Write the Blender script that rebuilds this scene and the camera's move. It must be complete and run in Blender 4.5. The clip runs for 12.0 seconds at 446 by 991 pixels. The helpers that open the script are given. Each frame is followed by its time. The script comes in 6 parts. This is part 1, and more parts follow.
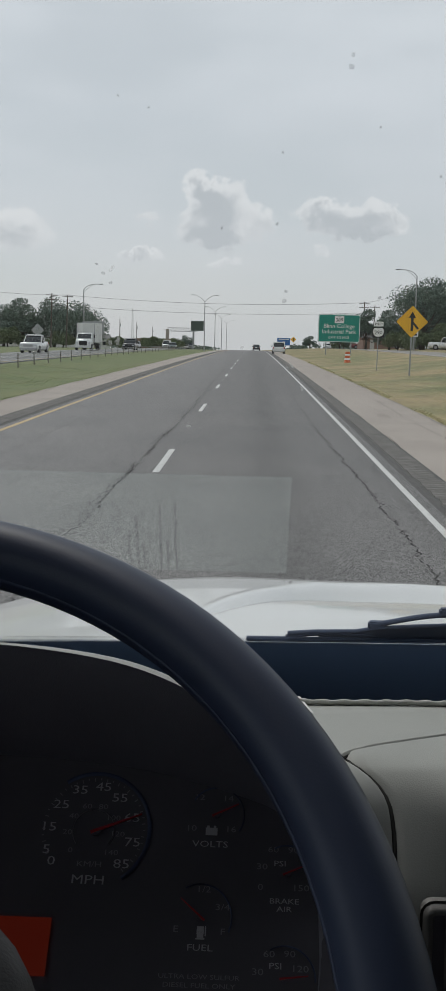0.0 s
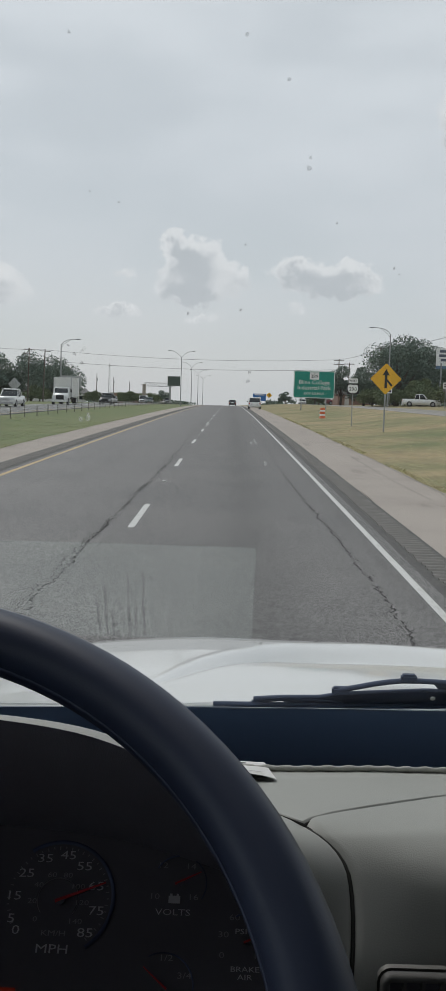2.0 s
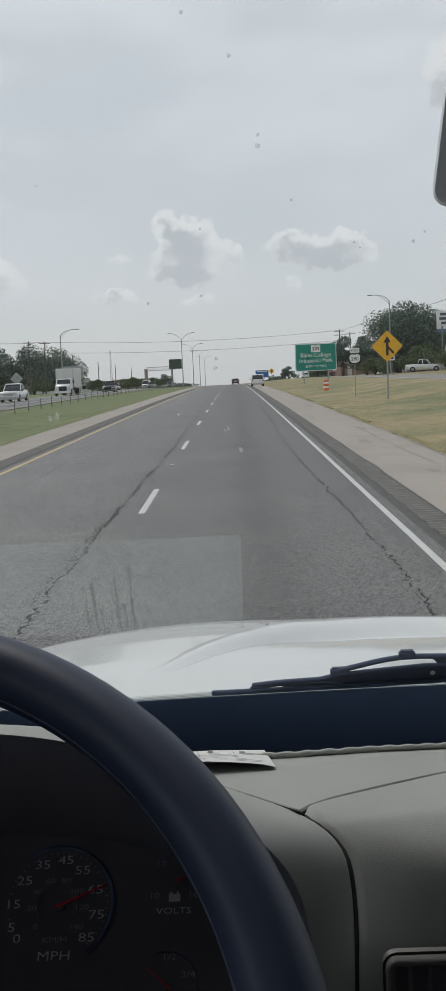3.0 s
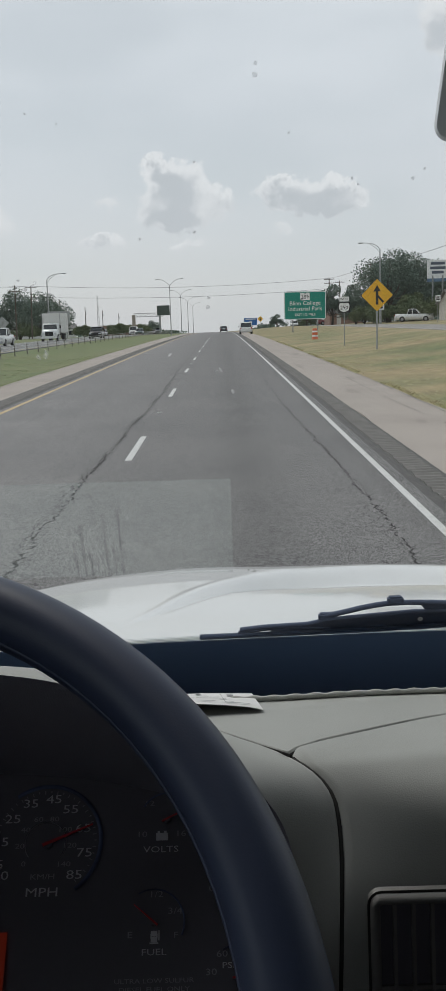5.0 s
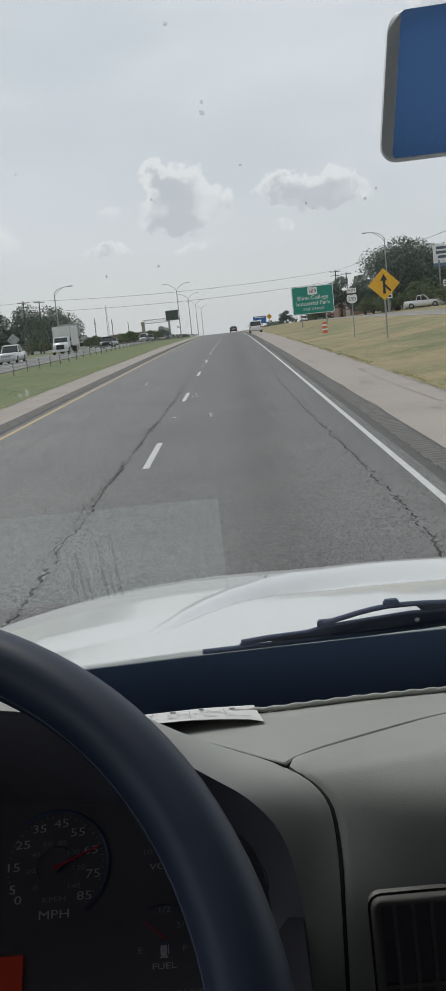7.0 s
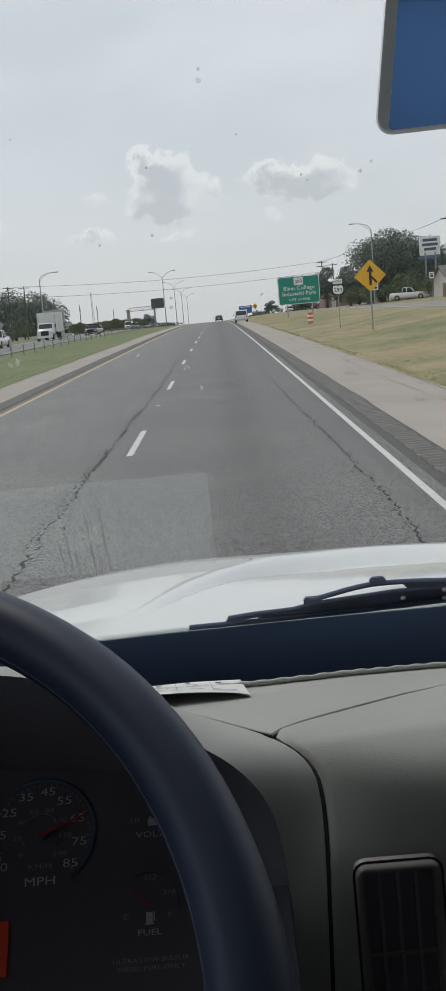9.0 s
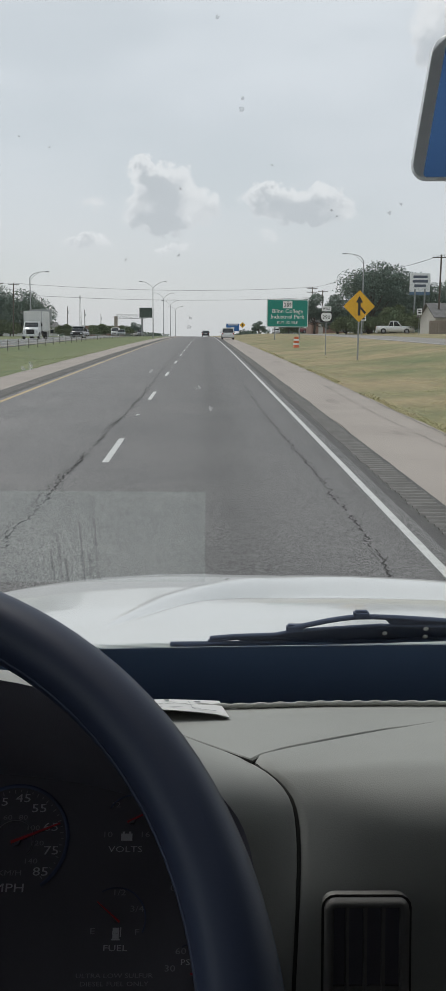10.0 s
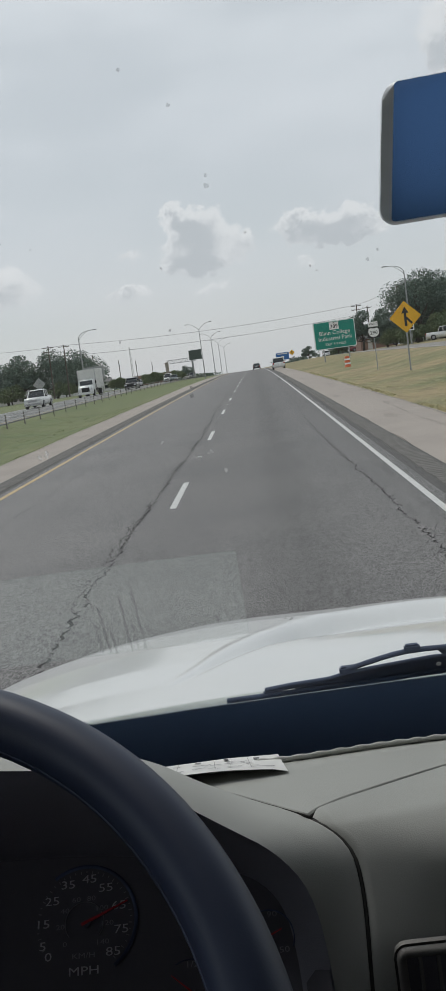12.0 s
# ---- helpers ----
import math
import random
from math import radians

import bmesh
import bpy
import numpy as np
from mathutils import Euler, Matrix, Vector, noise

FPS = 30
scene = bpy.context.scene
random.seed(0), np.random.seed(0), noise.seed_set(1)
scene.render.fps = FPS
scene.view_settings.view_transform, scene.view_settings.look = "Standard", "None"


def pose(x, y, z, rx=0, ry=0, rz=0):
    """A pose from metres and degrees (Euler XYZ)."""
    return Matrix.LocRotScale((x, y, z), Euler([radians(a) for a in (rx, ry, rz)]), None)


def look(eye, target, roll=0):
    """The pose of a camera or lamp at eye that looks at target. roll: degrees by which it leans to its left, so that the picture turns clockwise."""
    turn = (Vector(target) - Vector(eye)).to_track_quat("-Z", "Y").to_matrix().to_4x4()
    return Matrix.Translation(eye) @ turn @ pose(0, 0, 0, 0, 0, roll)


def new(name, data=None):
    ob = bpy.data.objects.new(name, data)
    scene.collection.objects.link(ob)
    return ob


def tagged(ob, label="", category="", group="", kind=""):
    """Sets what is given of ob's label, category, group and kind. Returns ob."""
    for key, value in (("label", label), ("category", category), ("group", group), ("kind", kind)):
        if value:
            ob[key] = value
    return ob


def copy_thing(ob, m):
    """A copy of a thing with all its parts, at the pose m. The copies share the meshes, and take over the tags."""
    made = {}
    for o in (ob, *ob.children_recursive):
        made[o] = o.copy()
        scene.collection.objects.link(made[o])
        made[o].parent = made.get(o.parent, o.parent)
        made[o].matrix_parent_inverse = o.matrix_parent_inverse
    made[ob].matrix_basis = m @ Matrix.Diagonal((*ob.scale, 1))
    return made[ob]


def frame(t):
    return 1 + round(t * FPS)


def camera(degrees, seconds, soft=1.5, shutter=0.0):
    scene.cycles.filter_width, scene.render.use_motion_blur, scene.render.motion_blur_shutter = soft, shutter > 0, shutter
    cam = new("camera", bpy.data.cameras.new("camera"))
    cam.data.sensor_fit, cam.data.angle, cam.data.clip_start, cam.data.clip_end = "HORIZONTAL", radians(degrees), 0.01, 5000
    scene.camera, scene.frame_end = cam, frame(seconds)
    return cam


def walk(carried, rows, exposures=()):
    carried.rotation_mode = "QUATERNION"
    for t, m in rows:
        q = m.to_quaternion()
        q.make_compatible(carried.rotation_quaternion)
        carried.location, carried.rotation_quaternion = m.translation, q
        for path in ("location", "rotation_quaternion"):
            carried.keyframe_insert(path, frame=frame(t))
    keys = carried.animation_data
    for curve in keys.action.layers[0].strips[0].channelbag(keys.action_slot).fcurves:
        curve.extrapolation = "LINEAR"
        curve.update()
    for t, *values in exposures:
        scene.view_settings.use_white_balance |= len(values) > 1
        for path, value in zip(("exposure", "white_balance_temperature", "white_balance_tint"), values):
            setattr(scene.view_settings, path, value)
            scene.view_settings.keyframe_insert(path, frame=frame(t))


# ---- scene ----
# The truck's cab stands at the origin of the plan, its nose towards +y, on a highway that runs along y.
EYE = 2.15
cam = camera(26.05, 12.0, soft=1.0)
ROWS = [
    (0, -0.0323, 0.0315, 2.1182, 1.635, -9.506, 1.295),
    (0.5, -0.0183, -0.0162, 2.1536, -0.082, -7.423, -0.263),
    (1, 0.0023, -0.0199, 2.1507, 0.881, -6.497, -1.678),
    (1.5, -0.0330, -0.0065, 2.1377, 0.832, -6.289, 1.408),
    (2, -0.0232, 0.0045, 2.1379, 0.269, -6.248, 1.698),
    (2.5, 0.0081, 0.0160, 2.1446, 0.956, -6.540, -2.797),
    (4.5, -0.0074, 0.0229, 2.1401, 0.575, -10.436, -1.081),
    (5, 0.0018, 0.0275, 2.1383, 0.220, -10.540, -1.758),
    (5.5, -0.0030, 0.0048, 2.1486, 0.529, -10.164, -2.429),
    (6, 0.0056, -0.0028, 2.1618, 1.053, -10.271, -3.504),
    (6.5, 0.0149, -0.0005, 2.1577, 1.374, -10.305, -4.735),
    (7, 0.0360, 0.0082, 2.1575, 1.524, -10.418, -6.063),
    (9, 0.0288, 0.0049, 2.1440, 0.573, -11.138, -5.108),
    (9.5, -0.0108, 0.0011, 2.1344, -0.550, -10.777, 1.216),
    (10, 0.0033, 0.0008, 2.1513, -1.223, -10.270, 0.517),
    (10.5, -0.0059, -0.0067, 2.1575, -1.488, -10.061, 0.506),
    (11, 0.0044, -0.0206, 2.1589, -0.189, -9.251, -0.120),
    (11.5, -0.0090, -0.0306, 2.1805, 0.185, -8.449, -1.308),
    (12, 0.0486, -0.0078, 2.1745, 2.912, -8.038, -8.020),
]


def held(x, y, z, yaw, pitch, roll):
    """A pose from the eye's place and its yaw to the left, pitch up and roll, in degrees."""
    a, b = radians(yaw), radians(pitch)
    ahead = Vector((-math.sin(a) * math.cos(b), math.cos(a) * math.cos(b), math.sin(b)))
    return look((x, y, z), Vector((x, y, z)) + ahead, roll)


walk(cam, [(r[0], held(*r[1:])) for r in ROWS], [(0, 0.0), (1.5, 0.03), (2.5, 0.0), (4.5, 0.10), (7, 0.10), (9, 0.14), (11, 0.12), (12, 0.03)])

# ---- world and sun ----
SUN_UP, SUN_TURN = radians(52), radians(-35)
world = bpy.data.worlds.new("hazy_sky")
scene.world = world
world.use_nodes = True
wn = world.node_tree.nodes
wl = world.node_tree.links
wn.clear()


def wmath(op, a, b=None, c=None):
    n = wn.new("ShaderNodeMath")
    n.operation = op
    for k, v in enumerate((a, b, c)):
        if v is None:
            continue
        if isinstance(v, (int, float)):
            n.inputs[k].default_value = v
        else:
            wl.new(v, n.inputs[k])
    return n.outputs[0]


def wnoise(vec, scale, detail, rough=0.6):
    n = wn.new("ShaderNodeTexNoise")
    n.inputs["Scale"].default_value = scale
    n.inputs["Detail"].default_value = detail
    n.inputs["Roughness"].default_value = rough
    wl.new(vec, n.inputs["Vector"])
    return n.outputs["Fac"]


def wmix(fac, a, b):
    n = wn.new("ShaderNodeMix")
    n.data_type = "RGBA"
    for sock, v in ((n.inputs[0], fac), (n.inputs[6], a), (n.inputs[7], b)):
        if isinstance(v, (int, float)):
            sock.default_value = v
        elif isinstance(v, tuple):
            sock.default_value = (*v, 1)
        else:
            wl.new(v, sock)
    return n.outputs[2]


def wstep(v, lo, hi):
    n = wn.new("ShaderNodeMapRange")
    n.interpolation_type = "SMOOTHSTEP"
    n.inputs["From Min"].default_value, n.inputs["From Max"].default_value = lo, hi
    wl.new(v, n.inputs["Value"])
    return n.outputs["Result"]


coord = wn.new("ShaderNodeTexCoord").outputs["Generated"]
sep = wn.new("ShaderNodeSeparateXYZ")
wl.new(coord, sep.inputs[0])
ahead_y = wmath("MAXIMUM", sep.outputs[1], 0.02)
su = wmath("DIVIDE", sep.outputs[0], ahead_y)
sw = wmath("DIVIDE", sep.outputs[2], ahead_y)
bend = wmath("MULTIPLY", wmath("SUBTRACT", wnoise(coord, 44, 8, 0.70), 0.5), 0.048)
bend2 = wmath("MULTIPLY", wmath("SUBTRACT", wnoise(coord, 53, 8, 0.70), 0.5), 0.048)
bu, bw = wmath("ADD", su, bend), wmath("ADD", sw, bend2)
# cumulus clouds: across, up, half width, half height, strength
CLOUDS = [(-0.041, 0.121, 0.031, 0.024, 1.0), (-0.060, 0.144, 0.012, 0.012, 0.72), (-0.042, 0.139, 0.015, 0.012, 0.65), (-0.043, 0.098, 0.032, 0.008, 0.80),
          (0.006, 0.114, 0.011, 0.013, 0.5), (-0.034, 0.072, 0.024, 0.006, 0.50), (-0.117, 0.077, 0.022, 0.008, 0.75), (-0.112, 0.114, 0.020, 0.010, 0.45),
          (0.064, 0.122, 0.026, 0.014, 0.85), (0.112, 0.116, 0.034, 0.012, 0.85), (0.125, 0.128, 0.014, 0.008, 0.5), (0.108, 0.102, 0.036, 0.007, 0.7),
          (0.064, 0.083, 0.013, 0.007, 0.45), (-0.245, 0.100, 0.036, 0.022, 0.8), (0.250, 0.288, 0.044, 0.032, 0.85), (0.222, 0.262, 0.016, 0.018, 0.5)]
puff = None
low = None
for cu, cw, hu, hw, amount in CLOUDS:
    du = wmath("DIVIDE", wmath("SUBTRACT", bu, cu), hu)
    dw = wmath("DIVIDE", wmath("SUBTRACT", bw, cw), hw)
    d2 = wmath("ADD", wmath("MULTIPLY", du, du), wmath("MULTIPLY", dw, dw))
    g = wmath("MULTIPLY", wmath("EXPONENT", wmath("MULTIPLY", d2, -0.8)), amount)
    puff = g if puff is None else wmath("ADD", puff, g)
    sh = wmath("MULTIPLY", g, wmath("SUBTRACT", 0.35, wmath("MULTIPLY", dw, 0.9)))
    low = sh if low is None else wmath("ADD", low, sh)
front = wstep(sep.outputs[1], 0.3, 0.6)
mask = wmath("MULTIPLY", wstep(puff, 0.28, 0.46), front)
core = wmath("SUBTRACT", wmath("ADD", wmath("MULTIPLY", puff, 0.40), wmath("MULTIPLY", low, 0.50)), 0.20)
shade = wstep(wmath("ADD", core, wmath("MULTIPLY", wmath("SUBTRACT", wnoise(coord, 80, 7, 0.7), 0.5), 0.60)), -0.06, 0.46)
cloud_colour = wmix(shade, (0.755, 0.77, 0.785), (0.490, 0.522, 0.556))
stretch = wn.new("ShaderNodeMapping")
stretch.inputs["Scale"].default_value = (1.0, 1.0, 3.4)
wl.new(coord, stretch.inputs["Vector"])
veil = wstep(wnoise(stretch.outputs[0], 3.2, 7, 0.55), 0.36, 0.68)
haze = wmix(wstep(sep.outputs[2], -0.02, 0.38), (0.597, 0.618, 0.648), (0.738, 0.773, 0.796))
veiled = wmix(wmath("MULTIPLY", veil, 0.75), haze, (0.570, 0.609, 0.634))
nishita = wn.new("ShaderNodeTexSky")
nishita.sky_type = "NISHITA"
nishita.sun_disc = False
nishita.sun_elevation, nishita.sun_rotation = SUN_UP, SUN_TURN
dim = wn.new("ShaderNodeVectorMath")
dim.operation = "SCALE"
dim.inputs["Scale"].default_value = 0.10
wl.new(nishita.outputs[0], dim.inputs[0])
sky = wmix(0.12, veiled, dim.outputs[0])
sky = wmix(wmath("MULTIPLY", mask, 0.78), sky, cloud_colour)
bg = wn.new("ShaderNodeBackground")
bg.inputs["Strength"].default_value = 1.0
wl.new(sky, bg.inputs["Color"])
wl.new(bg.outputs[0], wn.new("ShaderNodeOutputWorld").inputs["Surface"])

sun = new("sun", bpy.data.lights.new("sun", "SUN"))
sun.data.energy, sun.data.angle, sun.data.color = 1.1, radians(14), (1.0, 0.965, 0.91)
sun.matrix_world = look((0, 0, 50), Vector((0, 0, 50)) - Vector((math.sin(SUN_TURN) * math.cos(SUN_UP), math.cos(SUN_TURN) * math.cos(SUN_UP), math.sin(SUN_UP))))


# ---- materials ----
def mat(name, colour, rough=0.6, metal=0.0, second=None, scale=8.0, bump=0.0, bump_scale=None, spread=(0.35, 0.65), fine=0.0, coat=0.0, each=0.0, spec=0.5):
    """A surface with a coarse blend of two colours, fine grain, fine relief, and a shift from object to object."""
    m = bpy.data.materials.new(name)
    m.use_nodes = True
    nt = m.node_tree
    b = nt.nodes["Principled BSDF"]
    b.inputs["Roughness"].default_value, b.inputs["Metallic"].default_value = rough, metal
    b.inputs["Specular IOR Level"].default_value = spec
    b.inputs["Coat Weight"].default_value = coat
    b.inputs["Coat Roughness"].default_value = 0.08
    tc = nt.nodes.new("ShaderNodeTexCoord")
    n1 = nt.nodes.new("ShaderNodeTexNoise")
    n1.inputs["Scale"].default_value, n1.inputs["Detail"].default_value = scale, 6
    nt.links.new(tc.outputs["Object"], n1.inputs["Vector"])
    mr = nt.nodes.new("ShaderNodeMapRange")
    mr.inputs["From Min"].default_value, mr.inputs["From Max"].default_value = spread
    nt.links.new(n1.outputs["Fac"], mr.inputs["Value"])
    mx = nt.nodes.new("ShaderNodeMix")
    mx.data_type = "RGBA"
    second = second or tuple(c * 0.82 for c in colour)
    mx.inputs[6].default_value, mx.inputs[7].default_value = (*colour, 1), (*second, 1)
    nt.links.new(mr.outputs[0], mx.inputs[0])
    out = mx.outputs[2]
    n2 = nt.nodes.new("ShaderNodeTexNoise")
    n2.inputs["Scale"].default_value, n2.inputs["Detail"].default_value = bump_scale or scale * 9, 4
    nt.links.new(tc.outputs["Object"], n2.inputs["Vector"])
    if fine or each:
        hsv = nt.nodes.new("ShaderNodeHueSaturation")
        val = nt.nodes.new("ShaderNodeMath")
        val.operation = "MULTIPLY_ADD"
        nt.links.new(n2.outputs["Fac"], val.inputs[0])
        val.inputs[1].default_value, val.inputs[2].default_value = fine * 2, 1 - fine
        last = val.outputs[0]
        if each:
            info = nt.nodes.new("ShaderNodeObjectInfo")
            ad = nt.nodes.new("ShaderNodeMath")
            ad.operation = "MULTIPLY_ADD"
            nt.links.new(info.outputs["Random"], ad.inputs[0])
            ad.inputs[1].default_value = each
            nt.links.new(last, ad.inputs[2])
            last = ad.outputs[0]
        nt.links.new(last, hsv.inputs["Value"])
        nt.links.new(out, hsv.inputs["Color"])
        out = hsv.outputs[0]
    nt.links.new(out, b.inputs["Base Color"])
    if bump:
        bp = nt.nodes.new("ShaderNodeBump")
        bp.inputs["Strength"].default_value, bp.inputs["Distance"].default_value = min(1.0, bump), 0.01
        nt.links.new(n2.outputs["Fac"], bp.inputs["Height"])
        nt.links.new(bp.outputs[0], b.inputs["Normal"])
    return m


def glow(name, colour, strength, base=(0.02, 0.02, 0.02)):
    m = mat(name, base, 0.4)
    b = m.node_tree.nodes["Principled BSDF"]
    b.inputs["Emission Color"].default_value, b.inputs["Emission Strength"].default_value = (*colour, 1), strength
    return m


def clear_glass(name, tint=(0.938, 0.950, 0.952), gloss=0.06, rough=0.02):
    """A thin pane: light goes straight through it, and a little is mirrored."""
    m = bpy.data.materials.new(name)
    m.use_nodes = True
    nt = m.node_tree
    nt.nodes.clear()
    t, g, mx, o = (nt.nodes.new(k) for k in ("ShaderNodeBsdfTransparent", "ShaderNodeBsdfGlossy", "ShaderNodeMixShader", "ShaderNodeOutputMaterial"))
    fr = nt.nodes.new("ShaderNodeFresnel")
    fr.inputs["IOR"].default_value = 1.25
    t.inputs["Color"].default_value = (*tint, 1)
    g.inputs["Roughness"].default_value = rough
    nt.links.new(fr.outputs[0], mx.inputs[0])
    nt.links.new(t.outputs[0], mx.inputs[1])
    nt.links.new(g.outputs[0], mx.inputs[2])
    nt.links.new(mx.outputs[0], o.inputs["Surface"])
    return m


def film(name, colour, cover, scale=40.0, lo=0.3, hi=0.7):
    """A thin layer: mostly clear, with a patchy cover of one colour."""
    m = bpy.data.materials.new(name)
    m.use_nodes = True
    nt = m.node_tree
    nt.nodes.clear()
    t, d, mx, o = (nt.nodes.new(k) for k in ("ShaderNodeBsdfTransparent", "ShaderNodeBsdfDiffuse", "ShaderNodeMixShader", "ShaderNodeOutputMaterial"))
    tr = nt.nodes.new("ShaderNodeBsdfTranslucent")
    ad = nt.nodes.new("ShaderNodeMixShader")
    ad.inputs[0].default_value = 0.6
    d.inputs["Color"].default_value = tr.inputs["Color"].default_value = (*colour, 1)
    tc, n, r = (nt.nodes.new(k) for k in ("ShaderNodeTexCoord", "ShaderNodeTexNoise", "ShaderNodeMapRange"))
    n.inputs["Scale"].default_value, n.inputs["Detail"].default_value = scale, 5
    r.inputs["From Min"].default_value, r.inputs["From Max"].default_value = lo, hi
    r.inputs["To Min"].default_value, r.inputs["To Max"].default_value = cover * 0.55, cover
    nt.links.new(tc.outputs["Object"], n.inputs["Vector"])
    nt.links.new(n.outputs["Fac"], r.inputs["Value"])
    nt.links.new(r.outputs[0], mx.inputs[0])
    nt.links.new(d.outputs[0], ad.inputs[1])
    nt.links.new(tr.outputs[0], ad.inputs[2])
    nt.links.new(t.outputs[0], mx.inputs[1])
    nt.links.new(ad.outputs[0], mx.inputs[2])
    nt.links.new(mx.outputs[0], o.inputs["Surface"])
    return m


def asphalt(name, light, dark, lane_bands):
    """Worn chip-seal: pale and dark stones, broad stains, darker oil bands along the lanes, and paler bands where the
    amount is negative.
    """
    m = mat(name, light, 0.85, 0, dark, 0.35, 0.0, 130.0, (0.3, 0.7))
    nt = m.node_tree
    b = nt.nodes["Principled BSDF"]
    src = b.inputs["Base Color"].links[0].from_socket
    tc = nt.nodes.new("ShaderNodeTexCoord")
    vor = nt.nodes.new("ShaderNodeTexVoronoi")
    vor.inputs["Scale"].default_value = 140.0
    drawn = nt.nodes.new("ShaderNodeMapping")
    drawn.inputs["Scale"].default_value = (1.0, 0.36, 1.0)
    nt.links.new(tc.outputs["Object"], drawn.inputs["Vector"])
    nt.links.new(drawn.outputs[0], vor.inputs["Vector"])
    grey = nt.nodes.new("ShaderNodeSeparateColor")
    nt.links.new(vor.outputs["Color"], grey.inputs[0])
    sp = nt.nodes.new("ShaderNodeMapRange")
    sp.inputs["To Min"].default_value, sp.inputs["To Max"].default_value = 0.06, 1.94
    nt.links.new(grey.outputs[0], sp.inputs["Value"])
    sx = nt.nodes.new("ShaderNodeSeparateXYZ")
    nt.links.new(tc.outputs["Object"], sx.inputs[0])
    last = sp.outputs[0]
    for centre, half, amount in lane_bands:
        k = [nt.nodes.new("ShaderNodeMath") for _ in range(6)]
        for node, op in zip(k, ("SUBTRACT", "DIVIDE", "POWER", "MULTIPLY", "EXPONENT", "MULTIPLY_ADD")):
            node.operation = op
        nt.links.new(sx.outputs[0], k[0].inputs[0])
        k[0].inputs[1].default_value = centre
        nt.links.new(k[0].outputs[0], k[1].inputs[0])
        k[1].inputs[1].default_value = half
        nt.links.new(k[1].outputs[0], k[2].inputs[0])
        k[2].inputs[1].default_value = 2
        nt.links.new(k[2].outputs[0], k[3].inputs[0])
        k[3].inputs[1].default_value = -1
        nt.links.new(k[3].outputs[0], k[4].inputs[0])
        nt.links.new(k[4].outputs[0], k[5].inputs[0])
        k[5].inputs[1].default_value, k[5].inputs[2].default_value = -amount, 1
        mul = nt.nodes.new("ShaderNodeMath")
        mul.operation = "MULTIPLY"
        nt.links.new(last, mul.inputs[0])
        nt.links.new(k[5].outputs[0], mul.inputs[1])
        last = mul.outputs[0]
    hsv = nt.nodes.new("ShaderNodeHueSaturation")
    nt.links.new(src, hsv.inputs["Color"])
    nt.links.new(last, hsv.inputs["Value"])
    nt.links.new(hsv.outputs[0], b.inputs["Base Color"])
    return m


def grass_ground(name):
    """Mown verge: greens in the median, drifts of dry straw on the bank, with a fine blade grain."""
    m = mat(name, (0.104, 0.148, 0.050), 0.95, 0, (0.315, 0.246, 0.130), 0.16, 0.10, 14.0, (0.22, 0.60), 0.25)
    nt = m.node_tree
    mx = [n for n in nt.nodes if n.bl_idname == "ShaderNodeMix"][0]
    src = mx.inputs[0].links[0].from_socket
    tc = nt.nodes.new("ShaderNodeTexCoord")
    sx = nt.nodes.new("ShaderNodeSeparateXYZ")
    nt.links.new(tc.outputs["Object"], sx.inputs[0])
    mr = nt.nodes.new("ShaderNodeMapRange")
    mr.inputs["From Min"].default_value, mr.inputs["From Max"].default_value = -10, 6
    mr.inputs["To Min"].default_value, mr.inputs["To Max"].default_value = 0.22, 1.0
    nt.links.new(sx.outputs[0], mr.inputs["Value"])
    mu = nt.nodes.new("ShaderNodeMath")
    mu.operation = "MULTIPLY"
    nt.links.new(src, mu.inputs[0])
    nt.links.new(mr.outputs[0], mu.inputs[1])
    nt.links.new(mu.outputs[0], mx.inputs[0])
    # trampled and shaggy drifts
    n3 = nt.nodes.new("ShaderNodeTexNoise")
    n3.inputs["Scale"].default_value, n3.inputs["Detail"].default_value, n3.inputs["Roughness"].default_value = 1.3, 9, 0.72
    drawn = nt.nodes.new("ShaderNodeMapping")
    drawn.inputs["Scale"].default_value = (1.0, 0.35, 1.0)
    nt.links.new(tc.outputs["Object"], drawn.inputs["Vector"])
    nt.links.new(drawn.outputs[0], n3.inputs["Vector"])
    r3 = nt.nodes.new("ShaderNodeMapRange")
    r3.inputs["From Min"].default_value, r3.inputs["From Max"].default_value = 0.32, 0.68
    r3.inputs["To Min"].default_value, r3.inputs["To Max"].default_value = 0.74, 1.16
    nt.links.new(n3.outputs["Fac"], r3.inputs["Value"])
    b = nt.nodes["Principled BSDF"]
    last = b.inputs["Base Color"].links[0].from_socket
    hv = nt.nodes.new("ShaderNodeHueSaturation")
    nt.links.new(r3.outputs[0], hv.inputs["Value"])
    nt.links.new(last, hv.inputs["Color"])
    nt.links.new(hv.outputs[0], b.inputs["Base Color"])
    return m


# the wide negative band makes the left lane paler
ASPHALT = asphalt("worn_chip_seal", (0.154, 0.149, 0.145), (0.123, 0.120, 0.119), [(0.32, 0.42, 0.20), (-3.6, 0.45, 0.06), (-4.3, 2.2, -0.28), (2.02, 0.10, 0.12)])
ASPHALT_FAR = asphalt("grey_carriageway", (0.20, 0.20, 0.195), (0.165, 0.165, 0.16), [(-19.4, 0.5, 0.1)])
FRONTAGE = mat("pale_asphalt", (0.27, 0.255, 0.235), 0.9, 0, (0.215, 0.20, 0.185), 0.5, 0.5, 60, fine=0.15)
SHOULDER = mat("pale_shoulder", (0.365, 0.322, 0.285), 0.92, 0, (0.310, 0.272, 0.240), 0.45, 0.7, 48, fine=0.22)
